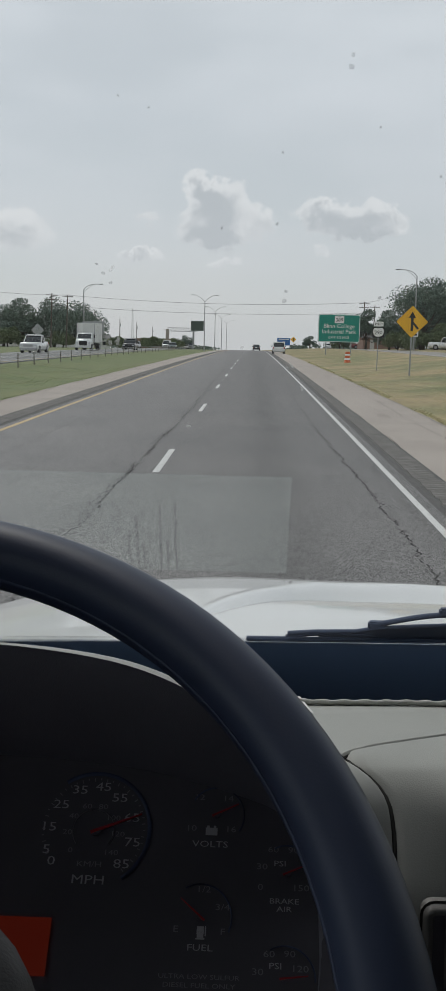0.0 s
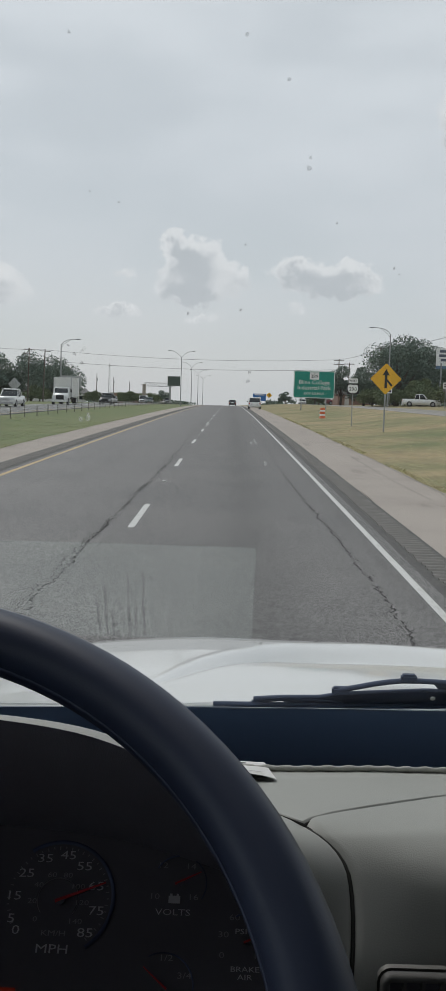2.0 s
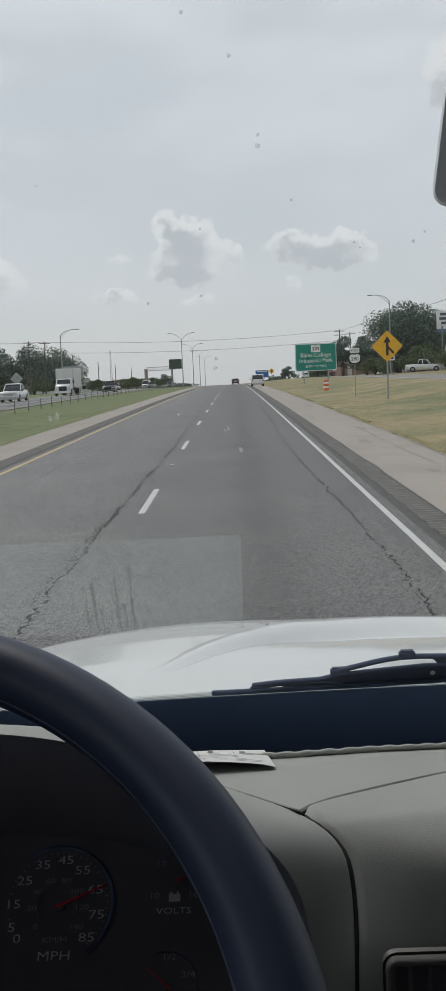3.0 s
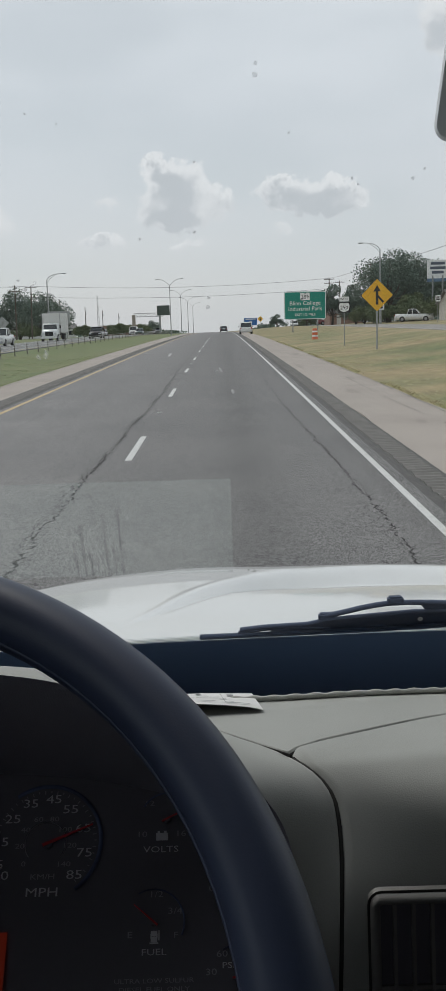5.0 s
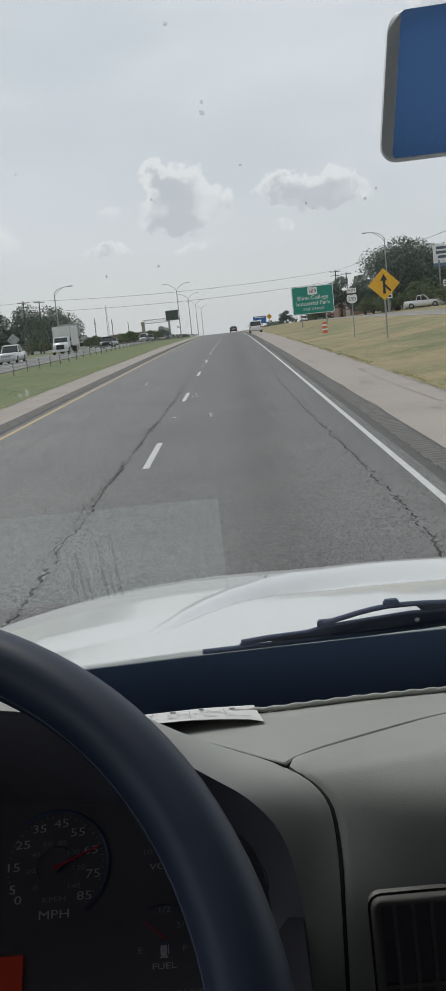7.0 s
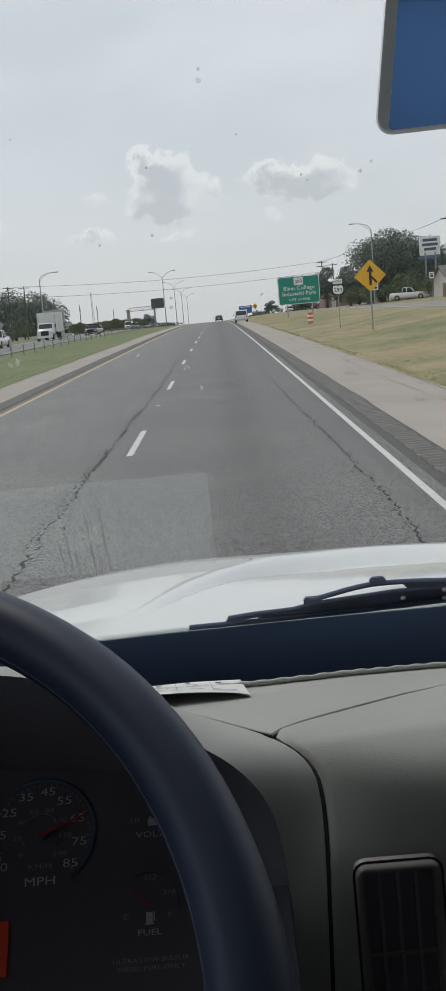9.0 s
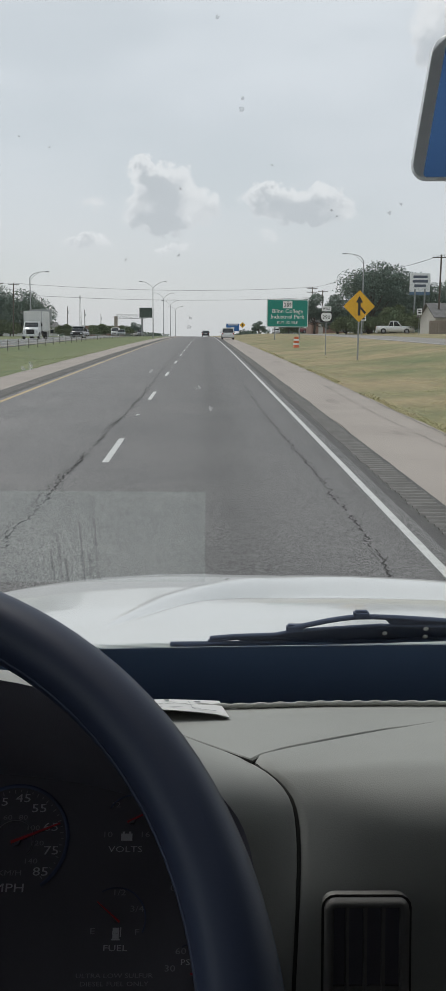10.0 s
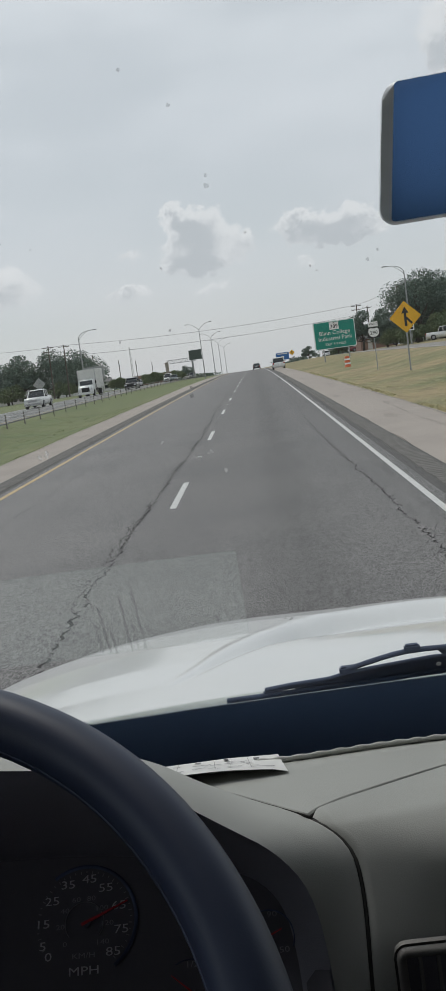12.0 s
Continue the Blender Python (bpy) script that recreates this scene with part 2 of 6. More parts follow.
STAIN = mat("dark_shoulder_stain", (0.300, 0.262, 0.232), 0.92, 0, (0.255, 0.224, 0.200), 3.0, 0.6, 48, fine=0.25)
STRIP = mat("dark_rumble_strip", (0.074, 0.072, 0.070), 0.9, 0, (0.094, 0.090, 0.085), 2.5, 0.6, 90, fine=0.3)
RIB = mat("worn_rumble_rib", (0.195, 0.185, 0.172), 0.9, 0, (0.150, 0.142, 0.132), 3.0, 0.5, 90, fine=0.3)
PAINT_WHITE = mat("white_road_paint", (0.56, 0.56, 0.54), 0.6, 0, (0.42, 0.42, 0.40), 9, 0.3, 70, (0.45, 0.75), 0.12)
PAINT_YELLOW = mat("yellow_road_paint", (0.50, 0.36, 0.16), 0.65, 0, (0.38, 0.29, 0.17), 9, 0.3, 70, (0.4, 0.7), 0.12)
TAR = mat("crack_black", (0.018, 0.017, 0.016), 0.9)
GRASS = grass_ground("roadside_grass")


def blade_mat(name, a, b):
    m = mat(name, a, 0.8, 0, b, 0.4, 0, None, (0.4, 0.6))
    nt = m.node_tree
    bs = nt.nodes["Principled BSDF"]
    src = bs.inputs["Base Color"].links[0].from_socket
    geo = nt.nodes.new("ShaderNodeNewGeometry")
    mr = nt.nodes.new("ShaderNodeMapRange")
    mr.inputs["To Min"].default_value, mr.inputs["To Max"].default_value = 0.7, 1.3
    nt.links.new(geo.outputs["Random Per Island"], mr.inputs["Value"])
    hsv = nt.nodes.new("ShaderNodeHueSaturation")
    nt.links.new(mr.outputs[0], hsv.inputs["Value"])
    nt.links.new(src, hsv.inputs["Color"])
    nt.links.new(hsv.outputs[0], bs.inputs["Base Color"])
    return m


BLADE = blade_mat("green_grass_blades", (0.165, 0.235, 0.085), (0.245, 0.265, 0.12))
STRAW = blade_mat("dry_grass_blades", (0.50, 0.43, 0.25), (0.42, 0.40, 0.20))
# dark leaves, with the haze of distance mixed in as a bluer, paler green
LEAF = blade_mat("hazed_oak_leaves", (0.098, 0.140, 0.114), (0.130, 0.170, 0.130))
LEAF_PALE = blade_mat("pale_green_leaves", (0.10, 0.135, 0.065), (0.14, 0.165, 0.08))
BARK = mat("grey_bark", (0.12, 0.10, 0.08), 0.95, 0, (0.06, 0.05, 0.04), 6, 0.9, 30)
WOOD_POLE = mat("weathered_pole_wood", (0.13, 0.105, 0.085), 0.9, 0, (0.08, 0.068, 0.058), 5, 0.6, 40)
GALV = mat("galvanised_steel", (0.36, 0.37, 0.37), 0.5, 0.6, (0.28, 0.29, 0.29), 6, 0.1, 50)
WIRE = mat("black_cable", (0.03, 0.03, 0.032), 0.7)
SIGN_GREEN = mat("green_sign_sheeting", (0.0, 0.245, 0.185), 0.45, 0, (0.0, 0.215, 0.162), 1.2)
SIGN_WHITE = mat("white_sign_sheeting", (0.80, 0.81, 0.80), 0.45, 0, (0.70, 0.71, 0.70), 2)
SIGN_YELLOW = mat("yellow_sign_sheeting", (0.80, 0.44, 0.015), 0.45, 0, (0.72, 0.38, 0.012), 2)
SIGN_BLUE = mat("blue_sign_sheeting", (0.02, 0.14, 0.42), 0.45, 0, (0.02, 0.11, 0.34), 2)
SIGN_BLACK = mat("black_sign_ink", (0.02, 0.02, 0.02), 0.5)
SIGN_BACK = mat("bare_aluminium", (0.40, 0.41, 0.41), 0.55, 0.5, (0.33, 0.34, 0.34), 3)
ORANGE = mat("orange_plastic", (0.62, 0.13, 0.03), 0.5, 0, (0.5, 0.10, 0.03), 5)
# cab
VINYL = mat("grey_beige_dash_vinyl", (0.364, 0.370, 0.345), 0.62, 0, (0.334, 0.340, 0.318), 7, 0.10, 900, fine=0.05)
VINYL_DARK = mat("charcoal_grained_plastic", (0.085, 0.081, 0.085), 0.6, 0, (0.070, 0.067, 0.071), 12, 0.2, 900)
SHROUD = mat("blue_charcoal_plastic", (0.300, 0.302, 0.350), 0.6, 0, (0.270, 0.272, 0.316), 12, 0.2, 900)
BLACK = mat("black_cluster_plastic", (0.140, 0.134, 0.156), 0.7, 0, (0.120, 0.115, 0.136), 9)
SEAM = mat("dark_seam_gap", (0.035, 0.034, 0.031), 0.9)
WHEEL = mat("dark_navy_leather", (0.036, 0.052, 0.100), 0.47, 0, (0.041, 0.058, 0.108), 14, 0.03, 900, spec=0.46)
PAD = mat("grey_wheel_pad", (0.060, 0.060, 0.064), 0.6, 0, (0.048, 0.048, 0.052), 14, 0.2, 700)
PAINTED = mat("white_body_paint", (0.64, 0.65, 0.645), 0.45, 0, (0.60, 0.61, 0.605), 2.5, 0, None, (0.4, 0.7), coat=0.8)
# black frit; the blue in its colour is the dash mirrored in the glass
FRIT = mat("black_frit_with_reflection", (0.140, 0.215, 0.390), 0.4, 0, (0.150, 0.228, 0.408), 6)
RUBBER = mat("wiper_rubber", (0.046, 0.062, 0.104), 0.7, 0, (0.055, 0.072, 0.116), 20, spec=0.25)
TRIM = mat("pale_trim_bead", (0.44, 0.44, 0.40), 0.6, 0, (0.37, 0.37, 0.34), 20, 0.2, 300)
PAPER = mat("white_paper", (0.74, 0.74, 0.72), 0.8, 0, (0.66, 0.66, 0.64), 14)
INK = mat("grey_print", (0.10, 0.10, 0.11), 0.8)
MARK = mat("pale_dial_print", (0.62, 0.62, 0.65), 0.6, 0, (0.54, 0.54, 0.57), 60)
MARK_DIM = mat("dim_dial_print", (0.36, 0.36, 0.39), 0.6, 0, (0.30, 0.30, 0.33), 60)
# the rings' blue backlight glow is painted into this colour, without emission
RING = mat("blue_glow_dial_ring", (0.13, 0.17, 0.30), 0.35, 0.0, (0.035, 0.042, 0.075), 20)
NEEDLE = mat("red_needle", (0.55, 0.035, 0.045), 0.5, 0, (0.48, 0.03, 0.04), 30)
AMBER = glow("amber_display", (1.0, 0.075, 0.022), 0.032, (0.10, 0.02, 0.012))
MIRROR_BLUE = mat("deep_blue_mirror_glass", (0.062, 0.130, 0.280), 0.14, 1.0, (0.057, 0.122, 0.268), 3)
MIRROR_GREY = mat("grey_mirror_housing", (0.78, 0.81, 0.83), 0.45, 0, (0.70, 0.73, 0.75), 9)
GLASS = clear_glass("windscreen_glass")
PALE_PATCH = film("pale_patch_cover", (0.66, 0.75, 0.73), 0.175, 300)
DUST = film("windscreen_dust", (0.75, 0.76, 0.76), 0.030, 5)
PALE_SPLAT = film("pale_splat", (0.85, 0.86, 0.85), 0.34, 500)
SPLAT = film("dried_splat", (0.20, 0.20, 0.19), 0.38, 400)
VENT_FRAME = mat("satin_grey_plastic", (0.20, 0.195, 0.185), 0.5, 0, (0.17, 0.165, 0.158), 20, 0.1, 700)
HEADLINER = mat("grey_headliner", (0.15, 0.15, 0.155), 0.95, 0, (0.13, 0.13, 0.135), 6, 0.3, 200)
# for unseen rear wall and floor, kept dark so little light bounces back
UNSEEN_DARK = mat("charcoal_unseen_cab", (0.040, 0.040, 0.042), 0.95, 0, (0.032, 0.032, 0.034), 6, 0.3, 200)


# ---- building helpers ----
def thing(name, loc=(0, 0, 0), label="", category="", group="", kind=""):
    ob = new(name)
    ob.location = loc
    ob.empty_display_size = 0.2
    return tagged(ob, label, category, group, kind)


def mesh_of(name, bm, material, smooth=False):
    me = bpy.data.meshes.new(name)
    bmesh.ops.recalc_face_normals(bm, faces=bm.faces)
    bm.to_mesh(me)
    bm.free()
    if material:
        me.materials.append(material)
    if smooth:
        me.shade_smooth()
    return me


def part(name, bm, material, parent=None, label="", smooth=False, shift=None):
    """Links a bmesh as one mesh object under a thing or a part. shift: the place in the plan that the parent's origin has."""
    if shift is not None:
        bmesh.ops.translate(bm, verts=bm.verts, vec=-Vector(shift))
    ob = new(name, mesh_of(name, bm, material, smooth))
    ob.parent = parent
    if label:
        ob["label"] = label
    return ob


def raw(name, verts, faces, material, parent=None, smooth=False):
    me = bpy.data.meshes.new(name)
    me.from_pydata([tuple(v) for v in verts], [], [tuple(f) for f in faces])
    if material:
        me.materials.append(material)
    if smooth:
        me.shade_smooth()
    ob = new(name, me)
    ob.parent = parent
    return ob


def box(bm, c, s, m=None, bevel=0.0):
    r = bmesh.ops.create_cube(bm, size=1.0)
    bmesh.ops.scale(bm, vec=s, verts=r["verts"])
    if bevel:
        es = list({e for v in r["verts"] for e in v.link_edges})
        r2 = bmesh.ops.bevel(bm, geom=es, offset=bevel, segments=2, affect="EDGES")
        vs = list({v for f in r2["faces"] for v in f.verts} | {v for v in r["verts"] if v.is_valid})
    else:
        vs = r["verts"]
    if m is not None:
        bmesh.ops.transform(bm, matrix=m, verts=vs)
    bmesh.ops.translate(bm, verts=vs, vec=c)
    return vs


def rod(bm, a, b, r0, r1=None, n=8):
    a, b = Vector(a), Vector(b)
    d = b - a
    q = d.to_track_quat("Z", "Y").to_matrix().to_4x4()
    r = bmesh.ops.create_cone(bm, cap_ends=True, segments=n, radius1=r0, radius2=r0 if r1 is None else r1, depth=d.length)
    bmesh.ops.transform(bm, matrix=Matrix.Translation((a + b) / 2) @ q, verts=r["verts"])
    return r["verts"]


def tube(bm, pts, radius, n=6, closed=False, flat=1.0, side=None):
    """A round (or flattened) bar along points."""
    pts = [Vector(p) for p in pts]
    rings = []
    for i, p in enumerate(pts):
        a = pts[i - 1] if (i or closed) else p
        b = pts[(i + 1) % len(pts)] if (i + 1 < len(pts) or closed) else p
        d = (b - a).normalized()
        up = Vector(side) if side else (Vector((0, 0, 1)) if abs(d.z) < 0.9 else Vector((1, 0, 0)))
        e1 = d.cross(up).normalized()
        e2 = e1.cross(d)
        r = radius[i] if isinstance(radius, (list, tuple)) else radius
        rings.append([bm.verts.new(p + e1 * (r * math.cos(t)) + e2 * (r * flat * math.sin(t))) for t in (2 * math.pi * k / n for k in range(n))])
    m = len(rings)
    for i in range(m if closed else m - 1):
        ra, rb = rings[i], rings[(i + 1) % m]
        for k in range(n):
            bm.faces.new((ra[k], ra[(k + 1) % n], rb[(k + 1) % n], rb[k]))
    if not closed:
        bm.faces.new(rings[0])
        bm.faces.new(rings[-1])


def sheet(bm, rows, close=False):
    """A surface through rows of points."""
    vs = [[bm.verts.new(p) for p in r] for r in rows]
    for a, b in zip(vs, vs[1:]):
        for k in range(len(a) - 1 + (1 if close else 0)):
            j = (k + 1) % len(a)
            bm.faces.new((a[k], a[j], b[j], b[k]))
    return vs


def smooth_line(pts, times=2):
    """Rounds a line of points by cutting its corners."""
    pts = [Vector(p) for p in pts]
    for _ in range(times):
        out = [pts[0]]
        for a, b in zip(pts, pts[1:]):
            out += [a.lerp(b, 0.25), a.lerp(b, 0.75)]
        pts = out + [pts[-1]]
    return pts


def blend(v, pts):
    """A value read from a table of (place, value), straight between its rows."""
    if v <= pts[0][0]:
        return pts[0][1]
    for (a, p), (b, q) in zip(pts, pts[1:]):
        if v <= b:
            return p + (q - p) * (v - a) / (b - a)
    return pts[-1][1]


def soft_step(v):
    v = max(0.0, min(1.0, v))
    return v * v * (3 - 2 * v)


def words(text, size, material, parent, m, name="lettering", depth=0.0, label=""):
    """Lettering as a mesh, centred, in the xy plane of m."""
    cu = bpy.data.curves.new(name, "FONT")
    cu.body, cu.size, cu.align_x, cu.align_y, cu.extrude = text, size, "CENTER", "CENTER", depth
    cu.resolution_u = 2
    tmp = new(name, cu)
    bpy.context.view_layer.update()
    me = bpy.data.meshes.new_from_object(tmp.evaluated_get(bpy.context.evaluated_depsgraph_get()))
    bpy.data.objects.remove(tmp)
    bpy.data.curves.remove(cu)
    me.materials.clear()
    me.materials.append(material)
    ob = new(name, me)
    ob.parent = parent
    ob.matrix_basis = m
    if len(text) > 1:
        ob["kind"] = "stuff"
    if label:
        ob["label"] = label
    return ob


# ---- ground and roads ----
def rise(y):
    """The highway's crest: level at the truck, then falling away ahead."""
    return -y * y / 33600 if abs(y) < 270 else -2.1696 - 0.01607 * (abs(y) - 270)


ACROSS = [(-3000, -6), (-300, -1.5), (-90, -0.6), (-40, -0.25), (-27, -0.1), (-26, -0.07), (-17, -0.07), (-16.4, -0.06), (-15, -0.15), (-11.5, -0.42),
          (-8.6, -0.14), (-7.7, -0.07), (4.8, -0.07), (5.6, -0.02), (9, 0.22), (13.2, 0.78), (15.3, 0.86), (23.7, 0.84), (25, 0.95), (32, 1.2), (60, 1.5), (300, 0.4), (3000, -6)]


def lie(x, y):
    """The ground's height."""
    return rise(y) + blend(x, ACROSS)


xs = sorted({a for a, _ in ACROSS} | {-1500, -700, -500, -200, -130, -60, -33, -22, -13, -10, -5, 0, 7, 11, 28, 40, 90, 150, 500, 900, 1700})
ys = [-60, -20] + [i * 4 for i in range(0, 30)] + [120 + i * 15 for i in range(0, 30)] + [570 + 80 * i for i in range(12)] + [1600, 2000, 2500, 3200, 4000]
vs, fs = [], []
for j, y in enumerate(ys):
    for i, x in enumerate(xs):
        wob = 0.06 * noise.noise((x * 0.2, y * 0.12, 0)) if (4.8 < x < 15 or -16 < x < -7.7 or abs(x) > 26) and abs(x) < 400 else 0
        vs.append((x, y, lie(x, y) + wob))
nx = len(xs)
for j in range(len(ys) - 1):
    for i in range(nx - 1):
        fs.append((j * nx + i, j * nx + i + 1, (j + 1) * nx + i + 1, (j + 1) * nx + i))
ground = raw("ground", vs, fs, GRASS, None, True)
tagged(ground, "patchy green and straw-dry roadside grass", "ground", kind="structure")

ROAD_Y = [-30 + 3 * i for i in range(50)] + [120 + 10 * i for i in range(40)] + [520 + 60 * i for i in range(20)]


def strip(name, x0, x1, up, material, parent=None, y0=-30, y1=1700, wob=0.0):
    """A long band of paving between two lines along y."""
    rows_y = [y0] + [y for y in ROAD_Y if y0 < y < y1] + [y1]
    v, f = [], []
    for k, y in enumerate(rows_y):
        j = wob * noise.noise((y * 0.35, x0, 3.1))
        z = rise(y)
        v += [(x0 + j, y, z + up), (x1 + j * 0.5, y, z + up), (x1, y, z + up - 0.10), (x0, y, z + up - 0.10)]
        if k:
            o = 4 * (k - 1)
            f += [(o, o + 1, o + 5, o + 4), (o + 1, o + 2, o + 6, o + 5), (o + 3, o, o + 4, o + 7)]
    return raw(name, v, f, material, parent)


road = tagged(strip("road", -5.62, 2.34, 0.0, ASPHALT), "worn grey chip-seal highway lanes with long cracks", "road", kind="structure")
shoulder_r = tagged(strip("road_shoulder_right", 2.92, 4.85, -0.012, SHOULDER, wob=0.10), "pale tan paved shoulder beside the highway", "road shoulder", kind="structure")
shoulder_l = tagged(strip("road_shoulder_left", -7.75, -6.30, -0.012, SHOULDER, wob=0.12), "pale gravelly inner shoulder beside the median", "road shoulder", kind="structure")
rumble_r = tagged(strip("rumble_strip_right", 2.34, 2.92, -0.006, STRIP), "dark ribbed rumble strip along the white line", "rumble strip", kind="structure")
rumble_l = tagged(strip("rumble_strip_left", -6.30, -5.62, -0.006, STRIP), "dark ribbed rumble strip along the yellow line", "rumble strip", kind="structure")
opposite = tagged(strip("road_opposite", -26.0, -17.0, 0.0, ASPHALT_FAR), "grey opposite carriageway across the median", "road", kind="structure")
far_road = tagged(strip("frontage_road", 15.4, 23.6, 0.88, FRONTAGE, y1=900), "pale frontage road beyond the grass bank", "road", kind="structure")


def line_band(name, x, w, material, parent, up=0.004, y0=-20, y1=1200):
    ob = strip(name, x - w / 2, x + w / 2, up, material, parent, y0, y1)
    return ob


line_band("edge_line_white", 2.135, 0.090, PAINT_WHITE, road)
line_band("edge_line_yellow", -5.40, 0.115, PAINT_YELLOW, road)
line_band("edge_line_far", -17.6, 0.12, PAINT_YELLOW, opposite)
line_band("edge_line_outer", -25.4, 0.12, PAINT_WHITE, opposite)
line_band("edge_line_frontage", 15.9, 0.12, PAINT_WHITE, far_road, 0.885, 20, 600)

# ribs of the rumble strips
for parent, x0, x1 in ((rumble_r, 2.49, 2.85), (rumble_l, -6.20, -5.76)):
    v, f = [], []
    for k in range(480):
        y = 4.0 + k * 0.21
        z = rise(y) - 0.006
        o = len(v)
        j = random.uniform(-0.02, 0.02)
        for xx in (x0 + j, x1 + j):
            v += [(xx, y, z + 0.001), (xx, y + 0.03, z + 0.022), (xx, y + 0.08, z + 0.022), (xx, y + 0.115, z + 0.001)]
        f += [(o, o + 1, o + 5, o + 4), (o + 1, o + 2, o + 6, o + 5), (o + 2, o + 3, o + 7, o + 6), (o, o + 1, o + 2, o + 3), (o + 4, o + 5, o + 6, o + 7)]
    tagged(raw("rib", v, f, RIB, parent), kind="stuff")

# lane dashes and raised markers
bm = bmesh.new()
box(bm, (0, 1.525, 0), (0.105, 3.05, 0.008), None, 0.002)
dash_mesh = mesh_of("lane_dash", bm, PAINT_WHITE)
bm = bmesh.new()
box(bm, (0, 0, 0.008), (0.10, 0.10, 0.016), None, 0.006)
button_mesh = mesh_of("lane_button", bm, PAINT_WHITE)
for k in range(26):
    y = 2.51 + 12.19 * k
    slope = math.degrees(math.atan2(rise(y + 3) - rise(y), 3))
    d = new("lane_dash", dash_mesh)
    d.parent, d.matrix_basis = road, pose(-1.50 + random.uniform(-0.015, 0.015), y, rise(y) + 0.002, slope)
    d = new("lane_dash_far", dash_mesh)
    d.parent, d.matrix_basis = opposite, pose(-21.4, y + 4, rise(y + 4) + 0.002, slope)
    if k % 2:
        d = new("lane_button", button_mesh)
        d.parent, d.matrix_basis = road, pose(-1.50, y + 7.6, rise(y + 7.6))


def crack(x, y0, y1, seed, width, sway, parent=None, up=0.0025, along=None):
    """A ragged crack that wanders along the lane, crumbled at its edges and broken here and there."""
    rng = random.Random(seed)
    v, f = [], []
    y, dx = y0, 0.0
    prev = None
    while y < y1:
        dx = dx * 0.62 + rng.uniform(-1, 1) * 0.034
        w = width * (1.0 if y < 22 else 0.62) * rng.uniform(0.05, 1.7) * (0.45 + 0.9 * abs(noise.noise((y * 0.3, seed, 0))))
        broken = noise.noise((y * 0.55, seed * 3.7, 5)) < -0.50
        xx = x + dx + sway * noise.noise((y * 0.05, along or seed, 9))
        o1, o2 = rng.uniform(0, 0.010), rng.uniform(0, 0.010)
        now = [(xx - w - o1, y, rise(y) + up), (xx + w + o2, y, rise(y) + up)]
        if prev and not broken and rng.random() > 0.16:
            o = len(v)
            v += prev + now
            f.append((o, o + 1, o + 3, o + 2))
            if rng.random() < 0.35:
                L, s, c = rng.uniform(0.03, 0.12), rng.choice((-1, 1)), rng.uniform(0.02, 0.07)
                o = len(v)
                v += [(xx + s * c, y, rise(y) + up), (xx + s * (c + 0.012), y + 0.02, rise(y) + up), (xx + s * (c + 0.01), y + L, rise(y) + up)]
                f.append((o, o + 1, o + 2))
        prev = now
        y += rng.uniform(0.03, 0.09) * (1 if y < 25 else 2)
    return raw("crack", v, f, TAR, parent or road)


crack(1.50, 4.5, 75, 3, 0.014, 0.22)
crack(-1.86, 4.5, 80, 5, 0.018, 0.24)
for off, y0, y1, seed, w in ((-0.03, 14.0, 22, 51, 0.006), (0.03, 20.0, 36, 53, 0.008), (-0.09, 9.0, 14, 55, 0.004)):
    crack(-1.86 + off, y0, y1, seed, w, 0.24, along=5)
crack(-4.30, 8.0, 40, 21, 0.004, 0.5)
crack(4.78, 8.0, 90, 33, 0.016, 0.10, shoulder_r, -0.009)
crack(4.25, 16.0, 34, 35, 0.004, 0.50, shoulder_r, -0.009)
crack(-7.62, 10.0, 70, 37, 0.010, 0.14, shoulder_l, -0.009)


def stain(x, y, w, l, seed):
    """A ragged dark patch on the shoulder."""
    rng = random.Random(seed)
    rim = [(x + w * math.cos(a) * rng.uniform(0.5, 1.1), y + l * math.sin(a) * rng.uniform(0.5, 1.1)) for a in (2 * math.pi * k / 18 for k in range(18))]
    return raw("stain", [(px, py, rise(py) - 0.0095) for px, py in rim], [tuple(range(18))], STAIN, shoulder_r)


for k, (sx, sy, sw_, sl) in enumerate(((3.6, 27, 0.22, 1.0), (3.3, 41, 0.18, 1.5), (4.1, 55, 0.25, 2.0), (3.9, 19, 0.10, 0.5), (3.5, 74, 0.3, 2.5), (4.3, 33, 0.14, 0.8))):
    stain(sx, sy, sw_, sl, 60 + k)


# grass tufts on the verges
def tufts(name, spans, seed, material):
    rng = np.random.default_rng(seed)
    v, f = [], []
    for x0, x1, y0, y1, count, tall in spans:
        for _ in range(count):
            y = y0 + (y1 - y0) * rng.random() ** 1.5
            x = x0 + (x1 - x0) * rng.random()
            if noise.noise((x * 0.5, y * 0.3, seed)) < -0.15:
                continue
            z = lie(x, y) + 0.0
            for _ in range(5):
                a, h = rng.random() * 6.28, tall * (0.4 + rng.random())
                ox, oy = rng.normal(0, 0.07, 2)
                dx, dy = math.cos(a) * 0.016, math.sin(a) * 0.016
                lx, ly = rng.normal(0, 0.08, 2)
                o = len(v)
                v += [(x + ox - dx, y + oy - dy, z), (x + ox + dx, y + oy + dy, z), (x + ox + lx, y + oy + ly, z + h)]
                f.append((o, o + 1, o + 2))
    return raw(name, v, f, material)


tagged(tufts("dry_grass", [(4.70, 5.15, 8, 90, 3600, 0.055), (5.0, 14, 10, 60, 3500, 0.022)], 4, STRAW),
       "tufts of straw-dry roadside grass on the bank", "grass", kind="stuff")
